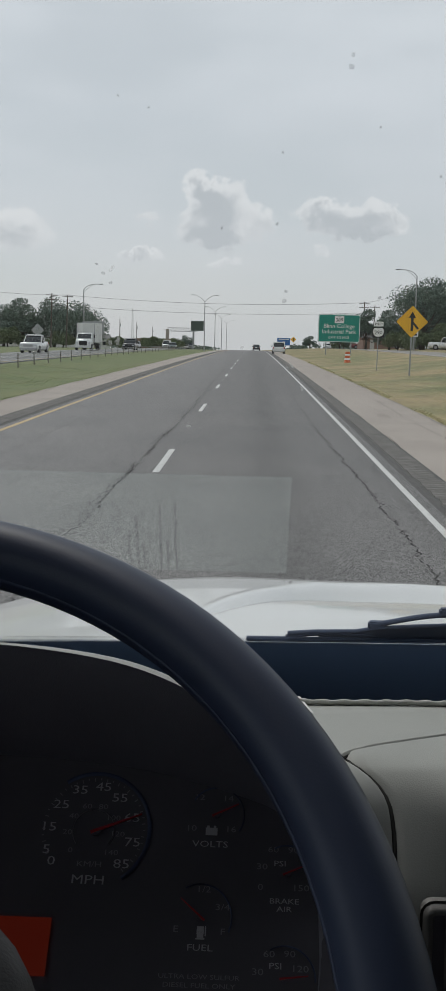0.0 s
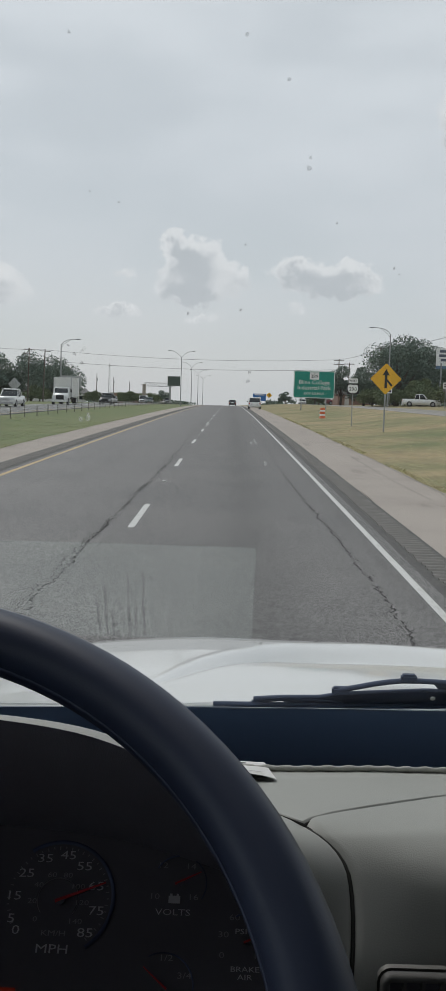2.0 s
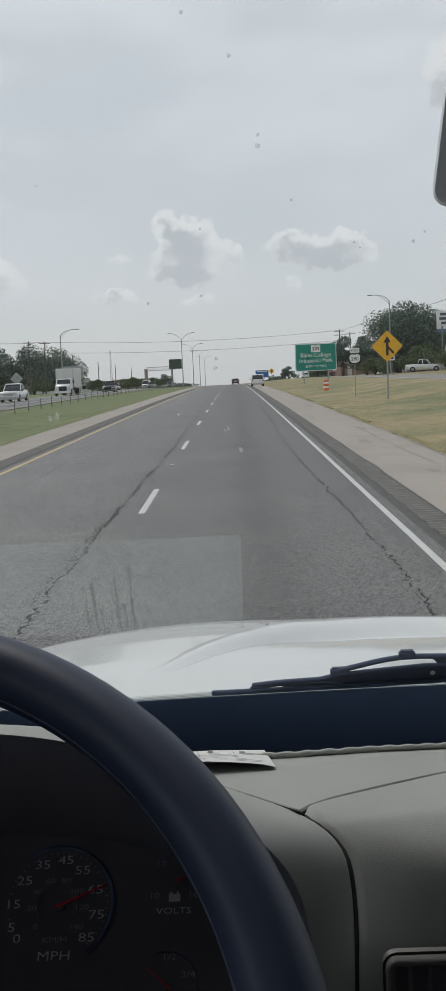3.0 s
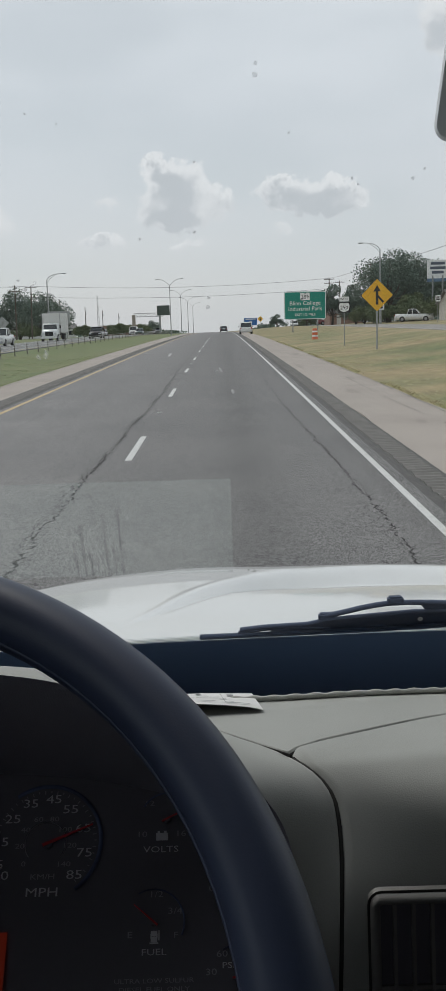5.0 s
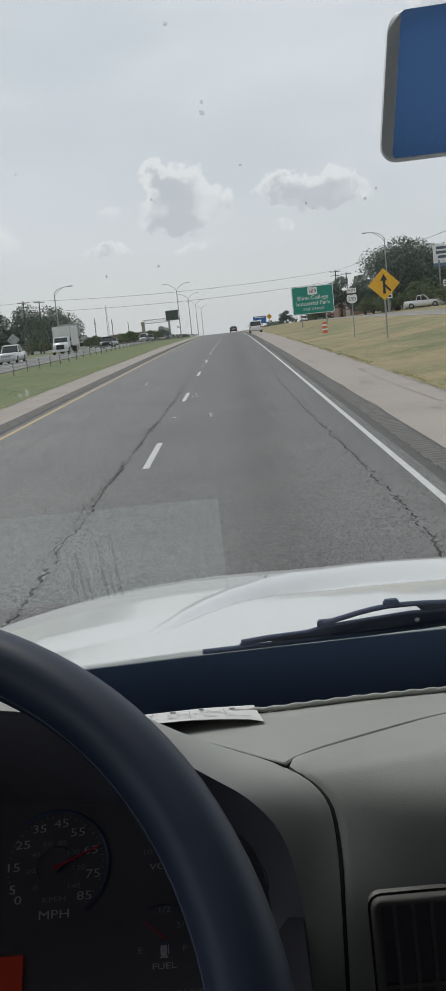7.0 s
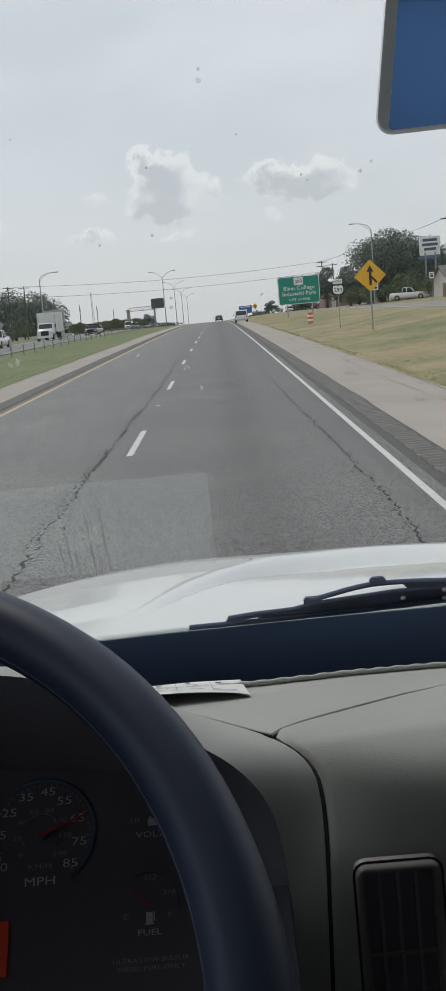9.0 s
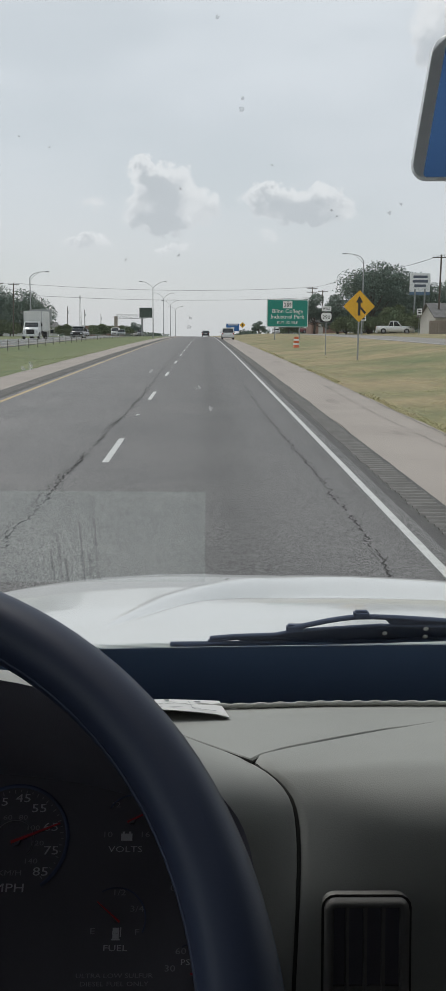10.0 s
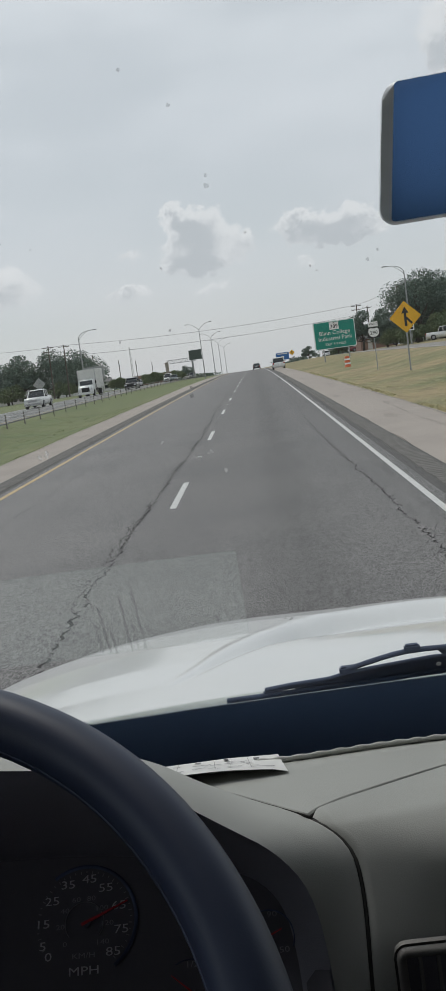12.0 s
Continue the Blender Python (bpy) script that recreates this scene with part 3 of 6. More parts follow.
tagged(tufts("grass", [(-7.95, -7.55, 10, 90, 2600, 0.06), (-16, -7.8, 14, 70, 3500, 0.03)], 5, BLADE),
       "tufts of green median grass", "grass", kind="stuff")


# ---- the truck: windscreen, hood, wipers ----
def pane(x, z, off=0.0):
    """A point on the windscreen, off metres outside it."""
    return Vector((x, 0.989 - 0.5398 * (z + 0.282) + 0.88 * off, EYE + z + 0.475 * off))


windscreen = thing("windscreen", (0.2, 1.09, EYE - 0.46), "clear truck windscreen with specks of dirt and a black lower band", "windscreen", kind="structure")
WS = (0.2, 1.09, EYE - 0.46)
bm = bmesh.new()
sheet(bm, [[pane(x, z) for x in (-0.78, -0.4, 0.0, 0.4, 0.8, 1.18)] for z in (-0.47, -0.2, 0.1, 0.42)])
glass = part("glass_pane", bm, GLASS, windscreen, "", True, WS)
glass.visible_shadow = False
bm = bmesh.new()


def frit_top(x):
    return blend(x, [(-0.8, -0.388), (-0.29, -0.359), (-0.10, -0.351), (0.1, -0.346), (0.35, -0.344), (0.8, -0.350), (1.2, -0.372)])


fx = [-0.78 + 0.07 * i for i in range(29)]
sheet(bm, [[pane(x, -0.475, -0.003) for x in fx], [pane(x, frit_top(x) - 0.006, -0.003) for x in fx]])
part("frit_band", bm, FRIT, windscreen, "solid black lower band", False, WS)
bm = bmesh.new()
for row in range(4):
    x = -0.72 + 0.0014 * (row % 2)
    while x < 0.60:
        r = 0.00100 - 0.00015 * row
        c = pane(x, frit_top(x) - 0.0052 + 0.0019 * row, -0.003)
        vv = [bm.verts.new(c + Vector((r * math.cos(a), -0.475 * r * math.sin(a), 0.88 * r * math.sin(a)))) for a in (0.0, 1.26, 2.51, 3.77, 5.03)]
        bm.faces.new(vv)
        x += 0.0023
tagged(part("frit_dots", bm, FRIT, windscreen, "fading rows of black dots", False, WS), kind="stuff")
# pale see-through rectangle just inside the glass, with a sharp right edge
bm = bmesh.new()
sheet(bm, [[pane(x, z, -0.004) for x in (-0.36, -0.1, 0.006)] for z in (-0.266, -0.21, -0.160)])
f1 = part("pale_patch", bm, PALE_PATCH, windscreen, "faint pale rectangular patch on the glass", False, WS)
bm = bmesh.new()
sheet(bm, [[pane(x, z, -0.005) for x in (-0.78, 0.2, 1.18)] for z in (-0.355, 0.0, 0.42)])
f2 = part("dust_film", bm, DUST, windscreen, "thin haze of dust", False, WS)
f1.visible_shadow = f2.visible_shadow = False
# dried drips over the pale patch, and specks of dirt
bm = bmesh.new()
rng = random.Random(6)
for x, z0, z1 in ((-0.142, -0.262, -0.205), (-0.119, -0.264, -0.192), (-0.104, -0.262, -0.188), (-0.136, -0.264, -0.235), (-0.150, -0.262, -0.225), (-0.112, -0.264, -0.23)):
    sheet(bm, [[pane(x - 0.0012 + rng.uniform(-0.001, 0.001), z, -0.006), pane(x + 0.0012 + rng.uniform(-0.001, 0.001), z, -0.006)] for z in [z0 + (z1 - z0) * k / 5 for k in range(6)]])
drips = part("dried_drips", bm, film("drip_mark", (0.08, 0.08, 0.08), 0.19, 120), windscreen, "thin dark drip marks", False, WS)
bm = bmesh.new()
SPECKS = [(0.031, 0.164, 0.0020), (0.030, 0.157, 0.0032), (-0.143, 0.235, 0.0022), (-0.135, 0.138, 0.0014), (-0.113, 0.131, 0.0014), (0.055, 0.121, 0.0016),
          (0.103, 0.090, 0.0018), (0.108, 0.086, 0.0014), (-0.015, 0.104, 0.0014), (-0.017, 0.056, 0.0020), (-0.060, 0.052, 0.0018), (-0.155, 0.017, 0.0026),
          (-0.150, 0.010, 0.0030), (-0.160, 0.024, 0.0020), (-0.009, -0.001, 0.0030), (-0.008, 0.006, 0.0024), (0.149, 0.089, 0.0026), (0.157, 0.095, 0.0020),
          (0.068, 0.003, 0.0022), (-0.019, 0.236, 0.0022), (0.012, 0.211, 0.0026), (0.040, -0.282, 0.0012), (-0.07, -0.10, 0.0014)]
PALE = [(-0.150, -0.037, 0.0036), (-0.044, -0.040, 0.0020), (-0.001, -0.054, 0.0020), (0.012, -0.074, 0.0022), (-0.148, 0.020, 0.0026)]
for x, z, r in SPECKS:
    n = 11
    r *= 0.72
    vv = []
    for k in range(n):
        a, q = 2 * math.pi * k / n, r * rng.uniform(0.45, 1.15)
        c = pane(x + q * math.cos(a), z + q * math.sin(a) * 0.95, -0.006)
        vv.append(bm.verts.new(c))
    bm.faces.new(vv)
sp = part("dirt_specks", bm, SPLAT, windscreen, "scattered small dried insect specks", False, WS)
tagged(sp, kind="stuff")
sp.visible_shadow = drips.visible_shadow = False

bm = bmesh.new()
for x, z, r in PALE:
    for _ in range(3):
        cx, cz = x + rng.uniform(-1, 1) * r * 1.2, z + rng.uniform(-1, 1) * r * 1.2
        n = 6
        bm.faces.new([bm.verts.new(pane(cx + r * rng.uniform(0.3, 0.9) * math.cos(6.283 * k / n), cz + r * rng.uniform(0.3, 0.9) * math.sin(6.283 * k / n), -0.0065)) for k in range(n)])
ps = part("pale_splats", bm, PALE_SPLAT, windscreen, "pale smears of dried insects", False, WS)
tagged(ps, kind="stuff")
ps.visible_shadow = False

# hood
MID = 0.20
RIDGE = 0.33


def hood_z(x, y):
    d = abs(x - MID)
    z = blend(y, [(1.10, -0.415), (1.25, -0.432), (1.45, -0.458), (1.6, -0.4745), (1.8, -0.500), (2.0, -0.532), (2.2, -0.580), (2.4, -0.66), (2.55, -0.78), (2.62, -1.1)])
    z -= 0.06 * d * d + 0.13 * d ** 4
    e = abs(x - RIDGE)
    near = blend(e, [(0, 1.675), (0.27, 1.662), (0.33, 1.635), (0.39, 1.555), (0.44, 1.470), (0.50, 1.36), (0.60, 1.12), (1.4, 0.4)])
    foot = blend(e, [(0, 1.975), (0.07, 1.972), (0.13, 1.948), (0.19, 1.915), (0.265, 1.825), (0.33, 1.712), (0.39, 1.590), (0.44, 1.480), (0.50, 1.365), (0.60, 1.125), (1.4, 0.41)])
    brow = foot + blend(e, [(0, 0.10), (0.3, 0.125), (0.40, 0.125), (0.46, 0.07), (0.55, 0.03), (1.4, 0.03)])
    deep = 0.034 * min(1.0, (foot - near) / 0.16) * min(1.0, max(0.0, (0.50 - e) / 0.06))
    fall = min(1.0, max(0.0, (y - near) / max(0.01, foot - near)))
    climb = min(1.0, max(0.0, (y - foot) / (brow - foot)))
    z += -deep * (1 - (1 - fall) ** 1.8) + (deep + 0.004 * max(0.0, 1 - e / 0.5)) * (0.6 * climb + 0.4 * soft_step(climb))
    z += 0.007 * math.sin(math.pi * climb) * min(1.0, max(0.0, (0.49 - e) / 0.10)) * min(1.0, e / 0.15)
    z -= 0.011 * soft_step((x + 0.15) / 0.35) * soft_step((y - 1.5) / 0.4)
    if d > 0.86:
        z -= (d - 0.86) ** 2 * 9
    return EYE + z


hood = thing("hood", (MID, 1.85, 1.2), "glossy white sculpted truck hood with a raised centre", "truck hood")
bm = bmesh.new()
hx = [MID - 1.02 + 0.0085 * i for i in range(241)]
hy = [1.10 + 0.0076 * i for i in range(201)]
sheet(bm, [[(x, y, hood_z(x, y)) for x in hx] for y in hy])
part("hood_panel", bm, PAINTED, hood, "", True, (MID, 1.85, 1.2))
bm = bmesh.new()
for sx in (-1.02, 1.02):
    bm = bmesh.new()
    sheet(bm, [[(MID + sx, y, hood_z(MID + sx, y)) for y in hy[::10]], [(MID + sx * 1.02, y, 0.9) for y in hy[::10]]])
    part("fender", bm, PAINTED, hood, "", True, (MID, 1.85, 1.2))
bm = bmesh.new()
tube(bm, [(x, 1.10, hood_z(x, 1.10) + 0.002) for x in hx[::8]], 0.006, 6)
part("cowl_seal", bm, RUBBER, hood, "black rubber cowl seal", True, (MID, 1.85, 1.2))
# grey strip laid on the hood: its rear-edge shading, put in as colour
bm = bmesh.new()
sheet(bm, [[(x, y, hood_z(x, y) + up) for x in hx[::4]] for y, up in ((1.13, 0.003), (1.20, 0.003), (1.272, 0.003), (1.276, 0.0005))])
part("rear_shade_strip", bm, mat("pale_grey_rear_shade", (0.40, 0.43, 0.41), 0.6, 0, (0.34, 0.37, 0.35), 12, 0.1, 300), hood, "pale grey strip for the shading along the rear edge", True, (MID, 1.85, 1.2))
bm = bmesh.new()
rng = random.Random(2)
for _ in range(26):
    x, y = rng.uniform(-0.45, 0.8), rng.uniform(1.5, 2.15)
    z = hood_z(x, y) + 0.0015
    r = rng.uniform(0.0015, 0.0042)
    bm.faces.new([bm.verts.new((x + r * math.cos(a) * rng.uniform(0.6, 1.2), y + r * 1.6 * math.sin(a) * rng.uniform(0.6, 1.2), z)) for a in (0, 1.25, 2.5, 3.8, 5.0)])
tagged(part("hood_specks", bm, SPLAT, hood, "small dark dirt specks", False, (MID, 1.85, 1.2)), kind="stuff")

# wiper
WIPE = pane(0.35, -0.35, 0.02)
wiper = thing("windscreen_wiper", WIPE, "black windscreen wiper parked on the lower glass", "wiper")
bm = bmesh.new()
tube(bm, [pane(x, z, 0.003) for x, z in ((-0.032, -0.356), (0.05, -0.3545), (0.16, -0.352), (0.30, -0.346), (0.52, -0.345))], 0.0030, 6)
part("blade", bm, RUBBER, wiper, "", True, WIPE)
bm = bmesh.new()
tube(bm, [pane(x, z, 0.006) for x, z in ((0.012, -0.350), (0.04, -0.347), (0.085, -0.345), (0.105, -0.340), (0.15, -0.336), (0.20, -0.332), (0.30, -0.334), (0.42, -0.338))], 0.0032, 6, flat=0.75)
part("blade_frame", bm, RUBBER, wiper, "", True, WIPE)
bm = bmesh.new()
tube(bm, smooth_line([pane(x, z, 0.008) for x, z in ((0.100, -0.338), (0.120, -0.333), (0.150, -0.325), (0.178, -0.321), (0.23, -0.323), (0.33, -0.332), (0.50, -0.352))], 1), 0.0036, 6, flat=0.8)
part("arm", bm, RUBBER, wiper, "", True, WIPE)
bm = bmesh.new()
box(bm, pane(0.178, -0.3185, 0.009), (0.017, 0.010, 0.008), None, 0.002)
part("arm_clip", bm, RUBBER, wiper, "", False, WIPE)
bm = bmesh.new()
box(bm, pane(0.107, -0.3385, 0.009), (0.020, 0.010, 0.009), None, 0.002)
part("hinge_clip", bm, RUBBER, wiper, "", False, WIPE)
for px in (0.06, 0.17, 0.255):
    bm = bmesh.new()
    tube(bm, smooth_line([pane(px - 0.05, -0.3535, 0.005), pane(px - 0.02, -0.349, 0.006), pane(px + 0.02, -0.348, 0.006), pane(px + 0.05, -0.351, 0.005)], 1), 0.0026, 5)
    part("yoke", bm, RUBBER, wiper, "", True, WIPE)

bm = bmesh.new()
sheet(bm, [[pane(x, z, 0.0045) for x, z in line] for line in (((0.045, -0.3545), (0.10, -0.3535), (0.165, -0.3515), (0.22, -0.349), (0.30, -0.346), (0.50, -0.346)), ((0.045, -0.3475), (0.095, -0.3425), (0.150, -0.3375), (0.20, -0.3335), (0.30, -0.3345), (0.50, -0.345)))])
sheet(bm, [[pane(x, z, 0.0070) for x, z in line] for line in (((0.215, -0.335), (0.30, -0.335), (0.50, -0.353)), ((0.205, -0.324), (0.30, -0.330), (0.50, -0.350)))])
part("blade_body", bm, RUBBER, wiper, "", False, WIPE)
for rx, rz in ((0.2057, -0.3385), (0.2506, -0.3321), (0.2513, -0.3431)):
    bm = bmesh.new()
    bmesh.ops.create_icosphere(bm, subdivisions=1, radius=0.0028, matrix=Matrix.Translation(pane(rx, rz, 0.0015)) @ Matrix.Diagonal((1.2, 0.35, 0.9, 1)))
    part("rivet", bm, PAINTED, wiper, "pale rivet head", True, WIPE)

# ---- dashboard ----
D0 = (0.2, 0.75, 1.5)


def dash_z(y):
    return EYE - 0.344 - 0.163 * (y - 0.72)


dashboard = thing("dashboard", D0, "grey-beige moulded truck dashboard with seams and a matte grain", "dashboard")
LIP = [(-0.46, 0.60, -0.36), (-0.42, 0.60, -0.28), (-0.35, 0.60, -0.236), (-0.27, 0.60, -0.224), (-0.20, 0.60, -0.2225), (-0.13, 0.60, -0.229), (-0.09, 0.605, -0.241),
       (-0.055, 0.615, -0.262), (-0.014, 0.650, -0.312), (0.016, 0.666, -0.342), (0.0385, 0.664, -0.374), (0.0460, 0.650, -0.420), (0.0470, 0.632, -0.471), (0.0412, 0.620, -0.526), (0.0366, 0.612, -0.61)]
OUT = [(-0.50, 0.74, -0.40), (-0.47, 0.80, -0.345), (-0.38, 0.83, -0.318), (-0.29, 0.845, -0.312), (-0.21, 0.85, -0.315), (-0.14, 0.855, -0.325), (-0.095, 0.855, -0.340),
       (-0.055, 0.84, -0.358), (-0.014, 0.795, -0.3565), (0.043, 0.722, -0.3445), (0.0725, 0.696, -0.3570), (0.0772, 0.675, -0.3820), (0.0731, 0.640, -0.4275), (0.0702, 0.630, -0.4933), (0.0672, 0.624, -0.576)]
lip = [Vector((x, y, EYE + z)) for x, y, z in LIP]
outer = [Vector((x, y, EYE + z)) for x, y, z in OUT]


def many(pts, n):
    """Even points along a rounded line."""
    pts = smooth_line(pts, 2)
    run = [0.0]
    for a, b in zip(pts, pts[1:]):
        run.append(run[-1] + (b - a).length)
    out, k = [], 0
    for i in range(n):
        s = run[-1] * i / (n - 1)
        while k < len(run) - 2 and run[k + 1] < s:
            k += 1
        out.append(pts[k].lerp(pts[k + 1], (s - run[k]) / max(1e-9, run[k + 1] - run[k])))
    return out


def round_pair(a, b):
    """The same rounding for two lines of matched points."""
    for _ in range(2):
        na, nb = [a[0]], [b[0]]
        for i in range(len(a) - 1):
            na += [a[i].lerp(a[i + 1], 0.25), a[i].lerp(a[i + 1], 0.75)]
            nb += [b[i].lerp(b[i + 1], 0.25), b[i].lerp(b[i + 1], 0.75)]
        a, b = na + [a[-1]], nb + [b[-1]]
    return a, b


la, lb = round_pair(lip, outer)
CN = Vector((0, -0.714, 0.7))
CU = Vector((0, 0.70, 0.714))
C0 = Vector((-0.137, 0.705, EYE - 0.37))


def on_face(u, v, off=0.0):
    """A point of the instrument face: u to the right and v up along it, in metres from the speedometer's upper figures."""
    return C0 + Vector((u, 0, 0)) + CU * v + CN * off


bm = bmesh.new()
rows = []
for k, t in enumerate((0.0, 0.05, 0.2, 0.45, 0.7, 0.93, 0.985)):
    rows.append([a.lerp(b, t) + Vector((0, 0, 0.004 * math.sin(math.pi * min(1, t * 1.02)) * (1 if t > 0 else 0))) for a, b in zip(la, lb)])
rows.append([b + Vector((0, 0, -0.006)) for b in lb])
sheet(bm, rows)
part("cluster_hood", bm, VINYL, dashboard, "", True, D0)
# dark inner shroud from the lip to the instrument face
bm = bmesh.new()
inner = []
for a in la:
    d = (a - C0).dot(CN)
    q = a - CN * d
    inner.append(q.lerp(on_face(-0.05, -0.05), 0.10))
lip_in = [a.lerp(q, 0.03) + Vector((0, 0.0, -0.004)) for a, q in zip(la, inner)]
sheet(bm, [[a for a in la], lip_in, [a.lerp(q, 0.5) for a, q in zip(lip_in, inner)], inner])
part("cluster_shroud", bm, SHROUD, dashboard, "blue-charcoal inner shroud", True, D0)
# flat top from the seam to the windscreen
SEAM_T = [(0.043, 0.722), (0.054, 0.741), (0.076, 0.758), (0.116, 0.784), (0.168, 0.816), (0.228, 0.845), (0.30, 0.866), (0.60, 0.875), (1.16, 0.855)]
SEAM_L = [(-0.75, 0.80), (-0.50, 0.80), (-0.38, 0.83), (-0.21, 0.85), (-0.095, 0.855), (-0.055, 0.84), (-0.014, 0.795), (0.043, 0.722)]


def seam_y(x):
    return blend(x, SEAM_L if x < 0.043 else SEAM_T)


def open_gap(x):
    """How far the joint between top and pad stands open: closed towards the far end."""
    return 1.0 - soft_step((x - 0.13) / 0.09)


BEAD = [(-0.78, 0.86), (-0.4, 0.89), (-0.1, 0.890), (0.028, 0.890), (0.136, 0.902), (0.203, 0.903), (0.5, 0.899), (1.18, 0.86)]
tx = sorted({-0.75 + 0.02 * i for i in range(96)} | {0.043, -0.014, -0.055})
bm = bmesh.new()
rows = []
for t in (0.0, 0.012, 0.02, 0.05, 0.25, 0.5, 0.75, 1.0):
    row = []
    for x in tx:
        y0, y1 = seam_y(x) + 0.0013 * open_gap(x), blend(x, BEAD) + 0.004
        y = y0 + (y1 - y0) * t
        z = dash_z(y) - (0.0028 * open_gap(x) if t == 0 else 0.0)
        if x < -0.03:
            z += min(0.0, -0.05 * (-0.03 - x))
        row.append((x, y, z))
    rows.append(row)
rows.append([(x, blend(x, BEAD) + 0.012, dash_z(blend(x, BEAD)) - 0.06) for x in tx])
sheet(bm, rows)
part("dash_top", bm, VINYL, dashboard, "", True, D0)
# passenger-side pad: rolls over from its seam into the fascia
bm = bmesh.new()
px_ = [0.0] + [0.004 * i for i in range(1, 12)] + [0.06 + 0.03 * i for i in range(36)]
turn_at = min(range(len(lb)), key=lambda k: (lb[k] - Vector((0.043, 0.722, EYE - 0.3445))).length)
down = lb[turn_at + 1:]
rows = []
gentle = many([Vector((0, y, EYE + z)) for y, z in ((0.718, -0.3442), (0.700, -0.3475), (0.683, -0.3535), (0.669, -0.364), (0.660, -0.381), (0.654, -0.403), (0.650, -0.430), (0.640, -0.50), (0.630, -0.60))], len(down))
for t in (0.0, 0.02, 0.035, 0.08, 0.2, 0.4, 0.6, 0.8):
    row = []
    for q in px_:
        x0, x1 = 0.0462 + q, down[0].x + 0.0025 + q
        y0 = seam_y(x0) - 0.0013 * open_gap(x0)
        w = soft_step(q / 0.12)
        y1 = down[0].y + (gentle[0].y - down[0].y) * w
        sag = down[0].z + (gentle[0].z - down[0].z) * w - dash_z(y1)
        x, y = x0 + (x1 - x0) * t, y0 + (y1 - y0) * t
        row.append((x, y, dash_z(y) + sag * t * t - ((0.004 if q == 0 else 0.0028) * open_gap(x) if t == 0 or q == 0 else 0.0)))
    rows.append(row)
for k, p in enumerate(down):
    row = []
    for q in px_:
        w = soft_step(q / 0.12)
        row.append((p.x + 0.0025 + q, p.y + (gentle[k].y - p.y) * w - 0.001, p.z + (gentle[k].z - p.z) * w - 0.004 * (q == 0)))
    rows.append(row)
end = down[-1]
for dy, dz in ((-0.03, -0.1), (-0.03, -0.3)):
    rows.append([(end.x + 0.0025 + q, end.y + dy, end.z + dz) for q in px_])
columns = [smooth_line([r[k] for r in rows], 2) for k in range(len(px_))]
sheet(bm, columns)
part("dash_pad", bm, VINYL, dashboard, "", True, D0)
bm = bmesh.new()
sheet(bm, [[(x, y, dash_z(y) - 0.0055) for x in (0.030, 0.05, 0.066)] for y in (0.728, 0.75, 0.78)])
part("seam_backing", bm, VINYL_DARK, dashboard, "dark plastic under the seams", True, D0)
# the gaps between the mouldings
bm = bmesh.new()
tube(bm, [(x, y, dash_z(y) - 0.0030) for x, y in SEAM_T[:5]], 0.0012, 5)
tube(bm, [(x, y + 0.001, dash_z(y) - 0.0022) for x, y in SEAM_L[4:]], 0.0014, 5)
tube(bm, [p + Vector((0.0012, 0.001, -0.003)) for p in lb[turn_at:]], 0.0022, 6)
part("dash_seam", bm, SEAM, dashboard, "dark gaps between dash mouldings", True, D0)
# rope-like bead at the windscreen
bm = bmesh.new()
pts, rad = [], []
x = -0.02
while x < 1.1:
    y = blend(x, BEAD)
    pts.append((x, y + 0.001 * noise.noise((x * 30, 0, 0)), dash_z(y) + 0.0028 + 0.0003 * math.sin(x * 330 + 3 * noise.noise((x * 12, 1, 0)))))
    rad.append(0.0027 + 0.0004 * math.sin(x * 330))
    x += 0.004
tube(bm, pts, rad, 6)
part("trim_bead", bm, TRIM, dashboard, "pale wavy trim bead at the windscreen", True, D0)
# lower dash and column cover
bm = bmesh.new()
sheet(bm, [[(x, y, EYE + z) for x in (-0.78, -0.4, 0.0, 0.05)] for y, z in ((0.62, -0.50), (0.50, -0.56), (0.46, -0.75), (0.5, -1.0))])
part("knee_panel", bm, VINYL_DARK, dashboard, "charcoal lower panel", True, D0)

# air vent
FN = Vector((0, -0.989, 0.150))
FU = Vector((0, 0.150, 0.989))
V0 = Vector((0.0940, 0.645, EYE - 0.4140))
vent = thing("air_vent", V0, "charcoal dashboard air vent with upright vanes and a rounded frame", "air vent")


def on_vent(u, v, off=0.0):
    return V0 + Vector((u, 0, 0)) + FU * v + FN * off


VW, VH = 0.062, 0.150
bm = bmesh.new()
ring_o, ring_m, ring_i, ring_d, ring_g = [], [], [], [], []
for cx, cy, a0 in ((VW, 0.0, 90), (VW, -VH, 0), (0.0, -VH, -90), (0.0, 0.0, 180)):
    for k in range(5):
        a = radians(a0 - 90 * k / 4) if a0 != 180 else radians(180 - 90 * k / 4)
        sx, sy = (1 if cx > 0 else -1), (1 if cy == 0 else -1)
        r = 0.008
        bx, by = cx - sx * r, cy - sy * r
        for ring, rr, off in ((ring_g, r + 0.0022, 0.0040), (ring_o, r + 0.0015, -0.004), (ring_m, r - 0.0005, 0.0095), (ring_i, r - 0.0050, 0.0105), (ring_d, r - 0.0070, 0.004)):
            ring.append(on_vent(bx + rr * math.cos(a), by + rr * math.sin(a), off))
sheet(bm, [ring_o, ring_m, ring_i, ring_d], True)
part("frame", bm, VENT_FRAME, vent, "satin grey frame", True, V0)
bm = bmesh.new()
sheet(bm, [[on_vent(u, v, 0.0046) for u in (0.002, VW - 0.002)] for v in (-0.002, -VH + 0.002)])
